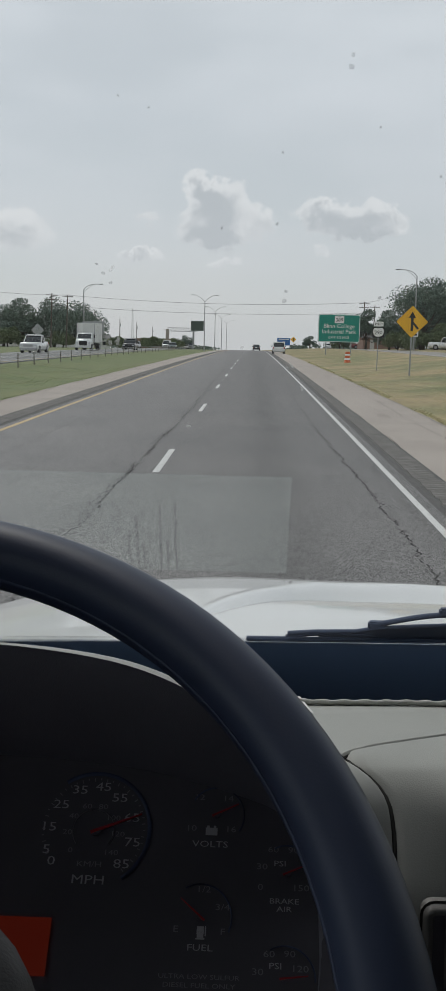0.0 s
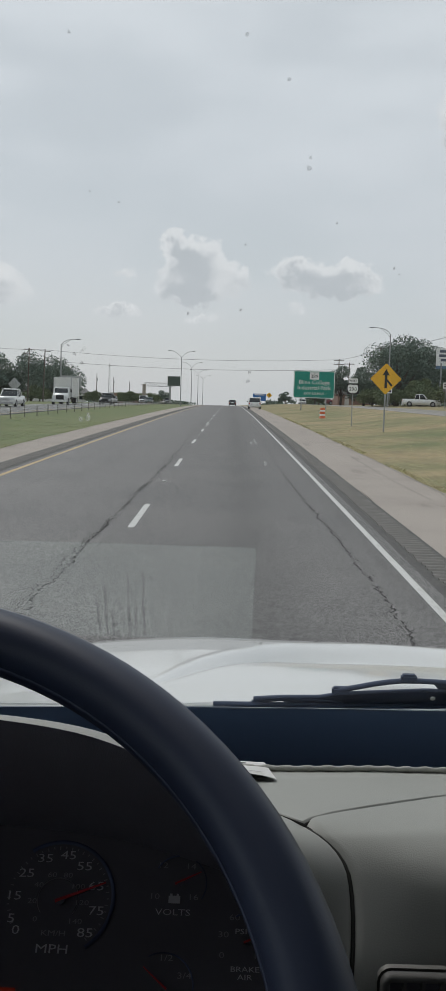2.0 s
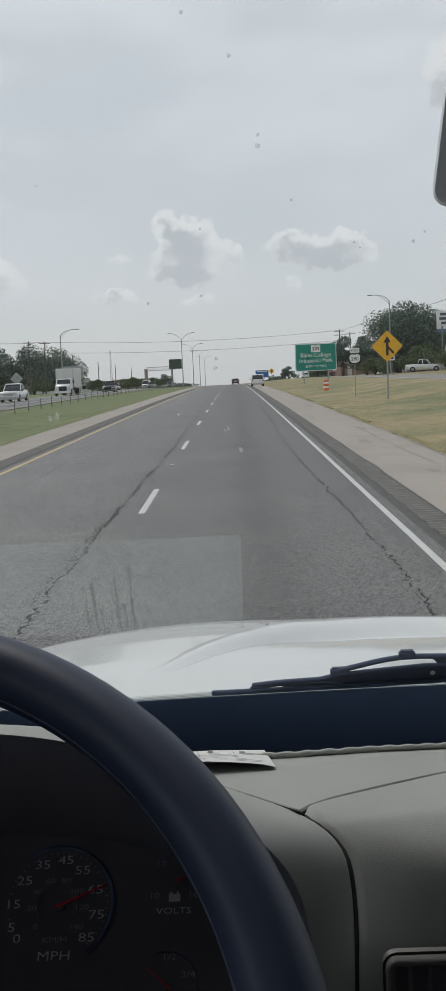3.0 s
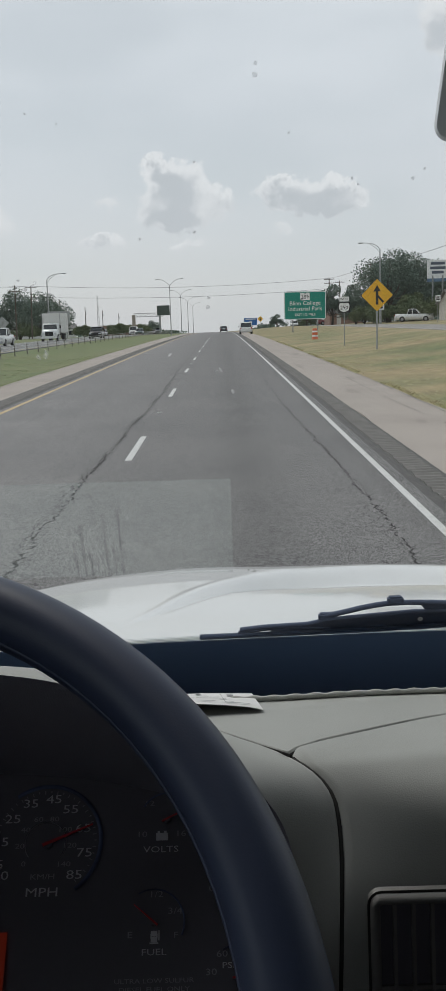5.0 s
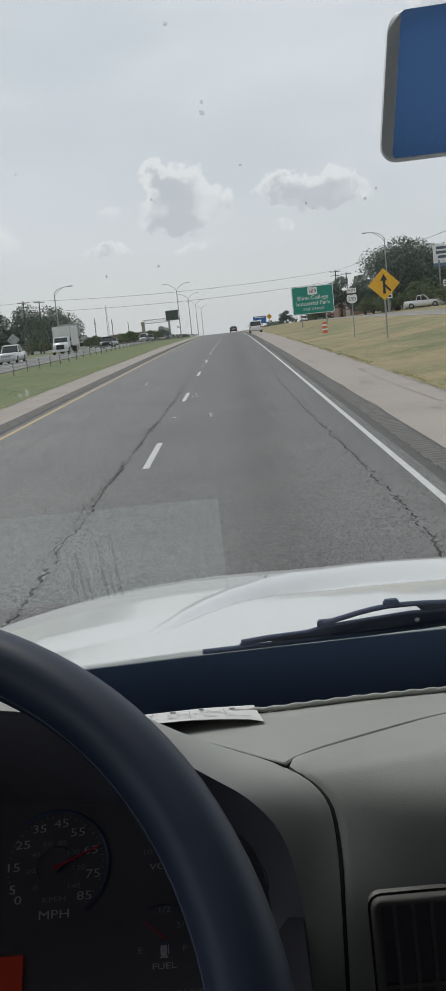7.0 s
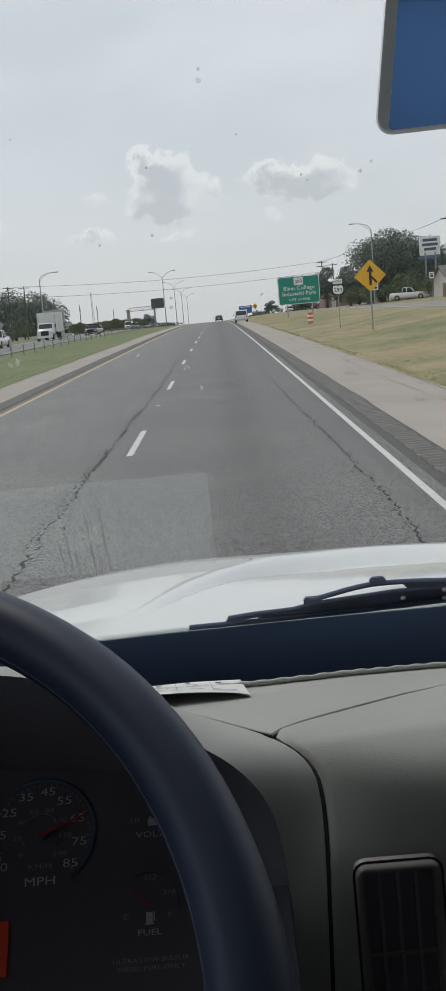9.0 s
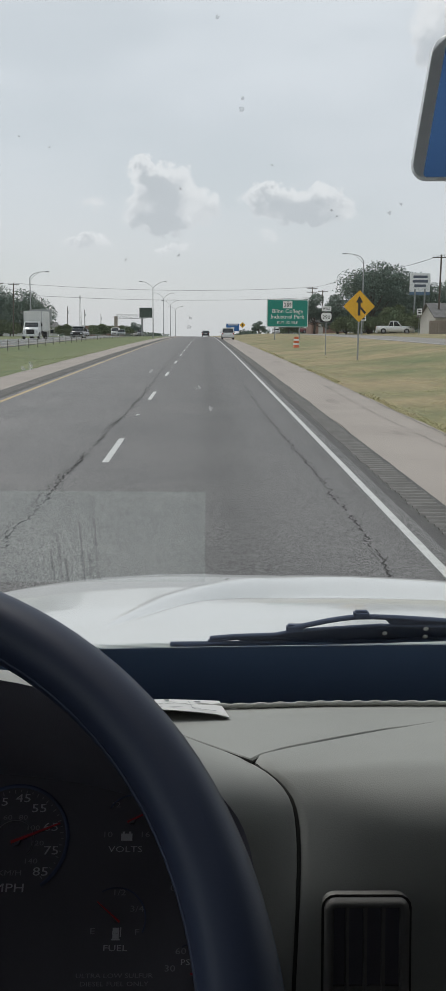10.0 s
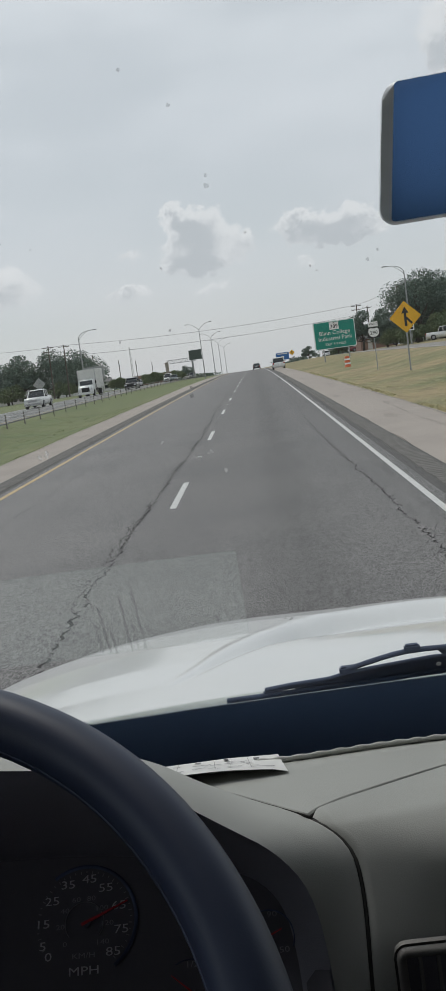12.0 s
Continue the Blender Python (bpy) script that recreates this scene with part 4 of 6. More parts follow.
part("duct", bm, BLACK, vent, "black duct behind the vanes", False, V0)
for k in range(4):
    u = 0.0165 + 0.0132 * k
    bm = bmesh.new()
    sheet(bm, [[on_vent(u - 0.0011, v, 0.0088), on_vent(u + 0.0011, v, 0.0088), on_vent(u + 0.0016, v, 0.003), on_vent(u - 0.0016, v, 0.003)] for v in (-0.003, -VH + 0.003)], True)
    part("vane", bm, VENT_FRAME, vent, "", False, V0)
bm = bmesh.new()
sheet(bm, [[on_vent(u, -0.066 + s, o) for s, o in ((0.0015, 0.0070), (-0.0015, 0.0070), (-0.0015, 0.003), (0.0015, 0.003))] for u in (0.004, VW - 0.004)], True)
part("cross_vane", bm, VENT_FRAME, vent, "", False, V0)
bm = bmesh.new()
bm.faces.new([bm.verts.new(q) for q in ring_g])
part("recess_gap", bm, SEAM, vent, "dark gap round the vent", False, V0)

# ---- instrument cluster ----
I0 = on_face(0.0, -0.05)
cluster = thing("instrument_cluster", I0, "dark instrument cluster with a speedometer and small round gauges", "instrument cluster")
FACE = Matrix(((1, 0, 0), (0, CU.y, CN.y), (0, CU.z, CN.z))).to_4x4()


def face_m(u, v, off=0.0008):
    """A place for wide lettering on the instrument face."""
    return Matrix.Translation(on_face(u, v, off) - I0) @ FACE @ Matrix.Diagonal((1.22, 0.88, 1, 1))


bm = bmesh.new()
bm.faces.new([bm.verts.new(on_face(u, v, -0.001)) for u, v in ((-0.36, -0.20), (0.185, -0.20), (0.18, -0.04), (0.15, -0.008), (0.11, 0.02), (0.06, 0.05), (-0.36, 0.06))])
part("face_plate", bm, BLACK, cluster, "matte black face", False, I0)


def arc_ring(u, v, r0, r1, a0, a1, off, n=40):
    bm = bmesh.new()
    sheet(bm, [[on_face(u + r * math.cos(radians(a0 + (a1 - a0) * k / n)), v + r * math.sin(radians(a0 + (a1 - a0) * k / n)), off + o) for k in range(n + 1)] for r, o in ((r0, 0), (r0 + (r1 - r0) * 0.5, 0.0015), (r1, 0))])
    return bm


def needle(u, v, tu, tv, w, parent):
    a, b = Vector((u, v)), Vector((tu, tv))
    d = (b - a).normalized()
    s = Vector((-d.y, d.x))
    bm = bmesh.new()
    a = a - d * 0.004
    pts = [a + s * w, b + s * w * 0.4, b - s * w * 0.4, a - s * w]
    top = [bm.verts.new(on_face(p.x, p.y, 0.0042)) for p in pts]
    bot = [bm.verts.new(on_face(p.x, p.y, 0.0026)) for p in pts]
    bm.faces.new(top)
    for i in range(4):
        bm.faces.new((top[i], top[(i + 1) % 4], bot[(i + 1) % 4], bot[i]))
    part("needle", bm, NEEDLE, parent, "red needle", False, I0)
    bm = bmesh.new()
    c = on_face(u, v, 0.002)
    rod(bm, c - CN * 0.002, c + CN * 0.0018, 0.0035 if w > 0.0009 else 0.0025, None, 14)
    part("needle_hub", bm, BLACK, parent, "", False, I0)


speedo = part("speedometer_dial", arc_ring(-0.003, -0.030, 0.0395, 0.0425, -55, 125, 0.0005), RING, cluster, "dial ring with its blue glow put into the colour", True, I0)
for s, u, v in (("0", -31.1, -53.4), ("5", -35.6, -45.5), ("15", -36.2, -29.5), ("25", -28.8, -13.0), ("35", -16.2, -1.8), ("45", 1.2, 1.0), ("55", 14.2, -6.8), ("65", 24.5, -21.1), ("75", 26.2, -38.6), ("85", 19.7, -54.0)):
    words(s, 0.0102, MARK, speedo, face_m(u / 1000, v / 1000))
words("MPH", 0.0100, MARK, speedo, face_m(-0.0032, -0.0656))
words("KM/H", 0.0062, MARK_DIM, speedo, face_m(-0.0035, -0.0548))
for s, u, v in (("0", -18.2, -45.5), ("20", -22.0, -32.8), ("40", -18.5, -21.2), ("60", -9.5, -13.7), ("80", 2.5, -13.7), ("100", 10.7, -21.6), ("120", 14.8, -33.1), ("140", 11.2, -46.3)):
    words(s, 0.0060, MARK_DIM, speedo, face_m(u / 1000, v / 1000))
bm = arc_ring(-0.003, -0.031, 0.0150, 0.0156, -40, 220, 0.0005, 30)
part("inner_scale", bm, MARK_DIM, speedo, "", False, I0)
bm = bmesh.new()
for k in range(37):
    a = radians(-50 + 260 * k / 36)
    r0, r1 = (0.0362 if k % 2 else 0.0352), 0.0378
    c, s = math.cos(a), math.sin(a)
    w = 0.00035
    bm.faces.new([bm.verts.new(on_face(-0.003 + r * c - q * s, -0.030 + r * s + q * c, 0.0006)) for r, q in ((r0, -w), (r1, -w), (r1, w), (r0, w))])
tagged(part("tick_marks", bm, MARK_DIM, speedo, "", False, I0), kind="stuff")
needle(-0.0009, -0.0316, 0.0318, -0.0187, 0.0011, speedo)


def gauge(label, u, v, r, tip, figures, title, a0, a1):
    g = part("gauge_dial", arc_ring(u, v, r - 0.0012, r, a0, a1, 0.0005, 28), RING, cluster, label, True, I0)
    for s, fu, fv in figures:
        words(s, 0.0068, MARK_DIM, g, face_m(fu / 1000, fv / 1000))
    for s, fu, fv, size in title:
        words(s, size, MARK, g, face_m(fu / 1000, fv / 1000))
    needle(u, v, tip[0] / 1000, tip[1] / 1000, 0.0007, g)
    return g


volts = gauge("voltmeter dial", 0.087, -0.0163, 0.0205, (102.7, -8.8), (("12", 73.5, -4.1), ("14", 94.7, -4.4), ("10", 68.4, -26.8), ("16", 97.2, -26.8)), (("VOLTS", 82.7, -37.8, 0.0072),), -35, 150)
fuel = gauge("fuel gauge dial", 0.0779, -0.0872, 0.0225, (64.1, -75.8), (("1/2", 79.6, -69.0), ("3/4", 93.3, -80.4), ("E", 61.4, -95.6), ("F", 93.9, -96.4)), (("FUEL", 78.5, -107.0, 0.0068),), -25, 120)
gauge("brake air pressure dial", 0.1390, -0.0560, 0.0200, (149.5, -51.5), (("60", 128.5, -40.0), ("90", 143.0, -40.0), ("30", 120.5, -52.0), ("0", 119.5, -66.0), ("150", 147.9, -65.8)), (("PSI", 133.3, -49.6, 0.0062), ("BRAKE", 136.3, -75.0, 0.0058), ("AIR", 136.3, -80.2, 0.0058)), -25, 120)
gauge("second air pressure dial", 0.1370, -0.1240, 0.0210, (152.4, -122.1), (("60", 126.1, -109.2), ("90", 140.1, -108.7), ("120", 147.0, -117.7), ("30", 118.4, -120.5)), (("PSI", 130.4, -116.5, 0.0062),), -5, 120)
words("ULTRA LOW SULFUR", 0.0048, MARK_DIM, fuel, face_m(0.0789, -0.1250))
words("DIESEL FUEL ONLY", 0.0048, MARK_DIM, fuel, face_m(0.0791, -0.1303))
# battery and pump symbols
bm = bmesh.new()
for u, v, w, h in ((0, 0, 8.6, 5.4), (-2.4, 3.4, 1.8, 1.6), (2.4, 3.4, 1.8, 1.6)):
    bm.faces.new([bm.verts.new(on_face(0.0833 + (u + a * w / 2) / 1000, -0.0286 + (v + b * h / 2) / 1000, 0.0007 + 0.0001 * (v > 0))) for a, b in ((-1, -1), (1, -1), (1, 1), (-1, 1))])
part("battery_symbol", bm, MARK, volts, "", False, I0)
bm = bmesh.new()
for u, v, w, h in ((0, 1.6, 4.6, 3.6), (0, -2.2, 4.6, 3.6), (-2.1, 0, 0.8, 3), (2.1, 0, 0.8, 3), (3.5, 0.4, 0.8, 6.5), (0, -4.6, 6.2, 1.0)):
    bm.faces.new([bm.verts.new(on_face(0.0785 + (u + a * w / 2) / 1000, -0.0965 + (v + b * h / 2) / 1000, 0.0007 + 0.00002 * u)) for a, b in ((-1, -1), (1, -1), (1, 1), (-1, 1))])
part("pump_symbol", bm, MARK, fuel, "", False, I0)
# amber message display
bm = bmesh.new()
for v in bmesh.ops.create_grid(bm, x_segments=1, y_segments=1, size=0.5)["verts"]:
    v.co = on_face(-0.058 + 0.066 * v.co.x, -0.110 + 0.037 * v.co.y, 0.0012)
part("message_display", bm, AMBER, cluster, "dim orange-red display", False, I0)

# ---- steering wheel ----
W0 = Vector((-0.2186, 0.3057, EYE - 0.2671))
tilt = radians(57.8)
WU, WN = Vector((0, math.sin(tilt), math.cos(tilt))), Vector((0, -math.cos(tilt), math.sin(tilt)))
wheel = thing("steering_wheel", W0, "thick dark navy leather steering wheel with a grey hub pad", "steering wheel")


def on_wheel(u, v, off=0.0):
    return Vector((u, 0, 0)) + WU * v + WN * off


bm = bmesh.new()
rings = []
for k in range(120):
    a = 2 * math.pi * k / 120
    c, d = on_wheel(0.2392 * math.cos(a), 0.2392 * math.sin(a)), on_wheel(math.cos(a), math.sin(a))
    rings.append([c + d * (0.0169 * math.cos(t)) + WN * (0.0169 * math.sin(t)) for t in (2 * math.pi * j / 20 for j in range(20))])
rings.append(rings[0])
sheet(bm, rings, True)
bmesh.ops.remove_doubles(bm, verts=bm.verts, dist=1e-5)
part("rim", bm, WHEEL, wheel, "", True)
bm = bmesh.new()
tube(bm, [on_wheel(0.2230 * math.cos(2 * math.pi * k / 100), 0.2230 * math.sin(2 * math.pi * k / 100), 0.001) for k in range(100)], 0.0013, 5, True)
part("rim_stitch_seam", bm, WHEEL, wheel, "faint seam along the inner rim", True)
bm = bmesh.new()


def pad_outline(s):
    return [(-0.168 * s, 0.012 * s), (-0.160 * s, 0.031 * s), (-0.13 * s, 0.037 * s), (0.0, 0.040 * s), (0.13 * s, 0.037 * s), (0.160 * s, 0.031 * s), (0.168 * s, 0.012 * s), (0.12 * s, -0.04 * s), (0.07 * s, -0.10 * s), (-0.07 * s, -0.10 * s), (-0.12 * s, -0.04 * s)]


def rounded(pts):
    pts = [Vector((*p, 0)) for p in pts]
    for _ in range(3):
        nxt = []
        for a, b in zip(pts, pts[1:] + pts[:1]):
            nxt += [a.lerp(b, 0.25), a.lerp(b, 0.75)]
        pts = nxt
    return pts


rows = [[on_wheel(p.x, p.y, off) for p in rounded(pad_outline(0.93 * s))] for s, off in ((1.02, -0.060), (1.04, -0.040), (1.0, -0.026), (0.93, -0.021), (0.6, -0.016), (0.25, -0.014))]
vv = sheet(bm, rows, True)
bm.faces.new(vv[-1])
part("hub_pad", bm, PAD, wheel, "grey padded hub", True)
bm = bmesh.new()
def bulge(v):
    return math.copysign(abs(v) ** 0.77, v)


rows = [[on_wheel(0.121 * s * bulge(math.cos(2 * math.pi * k / 40)), -0.012 + 0.090 * s * bulge(math.sin(2 * math.pi * k / 40)), off) for k in range(40)] for s, off in ((1.0, -0.040), (1.0, -0.022), (0.95, -0.012), (0.8, -0.006), (0.4, -0.002))]
vv = sheet(bm, rows, True)
bm.faces.new(vv[-1])
part("horn_pad", bm, PAD, wheel, "domed grey horn pad", True)
for s in (-1, 1):
    bm = bmesh.new()
    tube(bm, [on_wheel(s * 0.14, 0.005, -0.035), on_wheel(s * 0.19, 0.008, -0.022), on_wheel(s * 0.238, 0.01, -0.004)], [0.020, 0.017, 0.013], 10, flat=0.55)
    part("spoke", bm, PAD, wheel, "", True)
bm = bmesh.new()
rod(bm, on_wheel(0, 0, -0.05), on_wheel(0, 0, -0.34), 0.045, 0.06, 20)
part("column", bm, VINYL_DARK, wheel, "charcoal column cover", True)

# ---- paper on the dash ----
PP = (-0.04, 0.89, dash_z(0.89))
paper = thing("paper_sheet", PP, "white printed paper slip curling up on the dash top", "paper")
bm = bmesh.new()
pu = [i / 12 for i in range(13)]


def paper_at(a, b, up=0.0):
    fl, fr, bl, br = Vector((-0.120, 0.838, 0)), Vector((0.0295, 0.848, 0)), Vector((-0.125, 0.925, 0)), Vector((0.0205, 0.906, 0))
    p = fl.lerp(fr, a).lerp(bl.lerp(br, a), b)
    z = dash_z(p.y) + (0.0 if p.x > -0.03 else -0.05 * (-0.03 - p.x))
    lift = 0.0025 + (1 - b) * 0.015 * (1 - a) ** 0.6 + 0.002 * b * b
    return Vector((p.x, p.y, z + lift + up))


rows = [[paper_at(a, b) for a in pu] for b in (0, 0.1, 0.25, 0.5, 0.75, 1.0)]
sheet(bm, rows)
sheet(bm, [[paper_at(a, b, -0.0008) for a in pu] for b in (0, 0.1, 0.25, 0.5, 0.75, 1.0)])
part("sheet", bm, PAPER, paper, "", True, PP)
rng = random.Random(9)
bm = bmesh.new()
for a0, a1, b0, b1 in ((0.42, 0.46, 0.78, 0.86), (0.62, 0.65, 0.78, 0.88), (0.82, 0.86, 0.74, 0.82)):
    bm = bmesh.new()
    bm.faces.new([bm.verts.new(paper_at(a, b, 0.0012)) for a, b in ((a0, b0), (a1, b0), (a1, b1), (a0, b1))])
    part("printed_block", bm, INK, paper, "dark printed block", False, PP)
bm = bmesh.new()
for k in range(34):
    a0, b0 = rng.uniform(0.1, 0.86), rng.choice((0.18, 0.26, 0.34, 0.42, 0.5, 0.58, 0.66))
    a1 = min(0.93, a0 + rng.uniform(0.02, 0.09))
    bm.faces.new([bm.verts.new(paper_at(a, b, 0.0011)) for a, b in ((a0, b0), (a1, b0), (a1, b0 + 0.03), (a0, b0 + 0.03))])
for a0, a1, b0, b1 in ((0.55, 0.553, 0.15, 0.88), (0.78, 0.783, 0.15, 0.88), (0.3, 0.303, 0.2, 0.9)):
    bm.faces.new([bm.verts.new(paper_at(a, b, 0.0011)) for a, b in ((a0, b0), (a1, b0), (a1, b1), (a0, b1))])
tagged(part("printed_lines", bm, mat("grey_fine_print", (0.28, 0.28, 0.29), 0.8), paper, "grey bars of fine print", False, PP), kind="stuff")

# ---- rear-view mirror ----
M0 = Vector((0.282, 0.72, EYE + 0.155))
mirror = thing("rear_view_mirror", M0, "hanging rear-view mirror with a grey rim and deep blue glass", "mirror")
bm = bmesh.new()


def mirror_ring(w, h, r, y):
    out = []
    for cx, cz, a0 in ((w - r, h - r, 90), (w - r, -h + r, 0), (-w + r, -h + r, -90), (-w + r, h - r, 180)):
        for k in range(7):
            a = radians(a0 - 15 * k)
            out.append(Vector((cx + r * math.cos(a), y, cz + r * math.sin(a))))
    return out


mw, mh = 0.128, 0.0495


TURN = pose(0, 0, 0, 4.5, 0, -8) @ Matrix(((1, 0, 0.13, 0.13 * mh), (0, 1, 0, 0), (0, 0, 1, 0), (0, 0, 0, 1)))
bm = bmesh.new()
vv = sheet(bm, [mirror_ring(mw, mh, 0.012, 0.0), mirror_ring(mw + 0.001, mh + 0.001, 0.014, 0.012), mirror_ring(mw - 0.004, mh - 0.003, 0.016, 0.034), mirror_ring(mw - 0.02, mh - 0.012, 0.02, 0.044)], True)
bm.faces.new(vv[-1])
bmesh.ops.transform(bm, matrix=TURN, verts=bm.verts)
part("housing", bm, MIRROR_GREY, mirror, "grey plastic housing", True)
bm = bmesh.new()
sheet(bm, [mirror_ring(mw, mh, 0.012, 0.0), [p + Vector((0.0085 if p.x < -0.08 else -0.001, -0.0035, -0.0012 if p.z > 0 else 0.0012)) for p in mirror_ring(mw, mh, 0.003, 0.0)]], True)
bmesh.ops.transform(bm, matrix=TURN, verts=bm.verts)
part("bezel", bm, MIRROR_GREY, mirror, "pale grey rim", False)
bm = bmesh.new()
bm.faces.new([bm.verts.new(p + Vector((0.0085 if p.x < -0.08 else -0.001, -0.0032, -0.0010 if p.z > 0 else 0.0010))) for p in mirror_ring(mw, mh, 0.003, 0.0)])
bmesh.ops.transform(bm, matrix=TURN, verts=bm.verts)
part("mirror_glass", bm, MIRROR_BLUE, mirror, "deep blue glass", False)
bm = bmesh.new()
tube(bm, [(0.0, 0.03, 0.0), (0.0, 0.035, 0.06), (0.0, -0.02, 0.17)], 0.008, 8)
part("stem", bm, VINYL_DARK, mirror, "black stem", True)

# ---- unseen cab shell behind and around the driver's eye, its openings set for the light ----
bm = bmesh.new()
box(bm, (0.2, -0.27, EYE + 0.46), (1.98, 1.75, 0.05))
tagged(part("cab_roof", bm, HEADLINER), "grey cab headliner over the seats", "ceiling", kind="structure")
# unseen rear wall; its opening is added to give the mirror sky to reflect
bm = bmesh.new()
box(bm, (0.2, -1.16, EYE - 0.575), (1.98, 0.05, 1.15))
box(bm, (-0.445, -1.16, EYE + 0.215), (0.69, 0.05, 0.43))
box(bm, (0.845, -1.16, EYE + 0.215), (0.69, 0.05, 0.43))
tagged(part("cab_rear_wall", bm, UNSEEN_DARK), "unseen grey cab rear wall with an opening added to light the mirror", "wall", kind="structure")
for side, x in (("left", -0.80), ("right", 1.20)):
    bm = bmesh.new()
    # unseen sills, set by light: the high right one keeps the fascia dim
    sill = -0.05 if side == "left" else 0.27
    box(bm, (x, -0.05, EYE + (sill - 1.15) / 2), (0.05, 2.2, 1.15 + sill))
    box(bm, (x, -1.0, EYE + 0.07), (0.05, 0.30, 0.74))
    box(bm, (x, 0.685, EYE + 0.07), (0.05, 0.13, 0.74))
    box(bm, (x, -0.115, EYE + 0.375), (0.05, 1.47, 0.13))
    tagged(part(f"cab_wall_{side}", bm, VINYL_DARK), "unseen charcoal cab door, its window space sized to dim the dash", "wall", kind="structure")
bm = bmesh.new()
sheet(bm, [[(x, y, EYE + z) for x in (-0.79, 0.2, 1.19)] for y, z in ((0.690, 0.29), (0.60, 0.30), (0.45, 0.40), (0.58, 0.455), (0.66, 0.40), (0.690, 0.29))])
tagged(part("cab_header", bm, HEADLINER), "grey windscreen header above the glass", "trim", kind="structure")
bm = bmesh.new()
box(bm, (0.2, 0.0, EYE - 1.17), (2.0, 2.35, 0.05))
tagged(part("cab_floor", bm, UNSEEN_DARK), "charcoal cab floor mat", "floor", kind="structure")
bm = bmesh.new()
box(bm, (0.2, 1.10, EYE - 0.80), (2.0, 0.04, 0.74))
tagged(part("cab_firewall", bm, VINYL_DARK), "dark firewall under the dash", "wall", kind="structure")

# white outer skin of the cab
skin = thing("cab_exterior", (0.2, -0.2, 1.0), "white painted outer panels of the truck cab", "truck cab")
K0 = (0.2, -0.2, 1.0)
bm = bmesh.new()
box(bm, (0.2, -0.28, EYE + 0.510), (2.10, 1.84, 0.04), None, 0.015)
part("roof_panel", bm, PAINTED, skin, "", False, K0)
for x, sill in ((-0.845, -0.05), (1.245, 0.27)):
    bm = bmesh.new()
    box(bm, (x, -0.05, EYE + (sill - 1.15) / 2), (0.03, 2.26, 1.15 + sill))
    box(bm, (x, -1.0, EYE + (0.48 + sill) / 2), (0.03, 0.36, 0.48 - sill))
    box(bm, (x, 0.685, EYE + (0.48 + sill) / 2), (0.03, 0.13, 0.48 - sill))
    box(bm, (x, -0.10, EYE + 0.395), (0.03, 1.44, 0.17))
    door = part("door_panel", bm, PAINTED, skin, "white cab door", False, K0)
    bm = bmesh.new()
    box(bm, (x + (0.025 if x > 0 else -0.025), -0.62, EYE - 0.32), (0.03, 0.16, 0.035), None, 0.008)
    part("door_handle", bm, VINYL_DARK, door, "black door handle", False, K0)
# back panel, with the same opening as the one added for the mirror
bm = bmesh.new()
box(bm, (0.2, -1.205, EYE - 0.575), (2.10, 0.03, 1.15))
box(bm, (-0.475, -1.205, EYE + 0.24), (0.75, 0.03, 0.48))
box(bm, (0.875, -1.205, EYE + 0.24), (0.75, 0.03, 0.48))
box(bm, (0.2, -1.205, EYE + 0.455), (2.10, 0.03, 0.05))
part("back_panel", bm, PAINTED, skin, "", False, K0)

# ---- what the cab stands on ----
chassis = thing("truck_chassis", (MID, 0.6, 0.0), "dark truck chassis with black tyres under the cab", "truck chassis")
TYRE_BLACK = mat("black_tyre", (0.02, 0.02, 0.02), 0.85, 0, (0.03, 0.03, 0.03), 10)
for q in (-1, 1):
    bm = bmesh.new()
    box(bm, (q * 0.42, 0.3, 0.78), (0.10, 3.2, 0.22))
    part("frame_rail", bm, VINYL_DARK, chassis)
    for y in (1.15, -1.0):
        bm = bmesh.new()
        rod(bm, (q * 0.90 - 0.13, y, 0.45), (q * 0.90 + 0.13, y, 0.45), 0.45, 0.45, 28)
        part("tyre", bm, TYRE_BLACK, chassis)
bm = bmesh.new()
box(bm, (0, 0.3, 0.925), (1.9, 3.4, 0.06))
part("floor_pan", bm, VINYL_DARK, chassis)
bm = bmesh.new()
box(bm, (0, 1.95, 0.98), (1.85, 0.08, 0.55), None, 0.02)
part("grille", bm, VINYL_DARK, chassis)


# ---- signs ----
def post(x, y, top, r, parent, base, name="post", material=None, label=""):
    bm = bmesh.new()
    rod(bm, (x, y, 0), (x, y, top), r, r, 8)
    return part(name, bm, material or GALV, parent, label)


def panel(w, h, depth, r, z, y=0.0):
    """A flat board with rounded corners that faces the traffic (-y)."""
    bm = bmesh.new()
    out = []
    for cx, cz, a0 in ((w / 2 - r, h / 2 - r, 90), (w / 2 - r, -h / 2 + r, 0), (-w / 2 + r, -h / 2 + r, -90), (-w / 2 + r, h / 2 - r, 180)):
        for k in range(5):
            a = radians(a0 - 22.5 * k)
            out.append((cx + r * math.cos(a), cz + r * math.sin(a)))
    rows = [[(x, y + d, z + q) for x, q in out] for d in (0.0, depth)]
    vv = sheet(bm, rows, True)
    bm.faces.new(vv[0])
    bm.faces.new(vv[1])
    return bm


def facing(x, y, z):
    """The plane of lettering on a board that faces -y."""
    return Matrix.Translation((x, y, z)) @ pose(0, 0, 0, 90, 0, 0)


def at_ground(x, y, up=0.0):
    return (x, y, lie(x, y) + up)


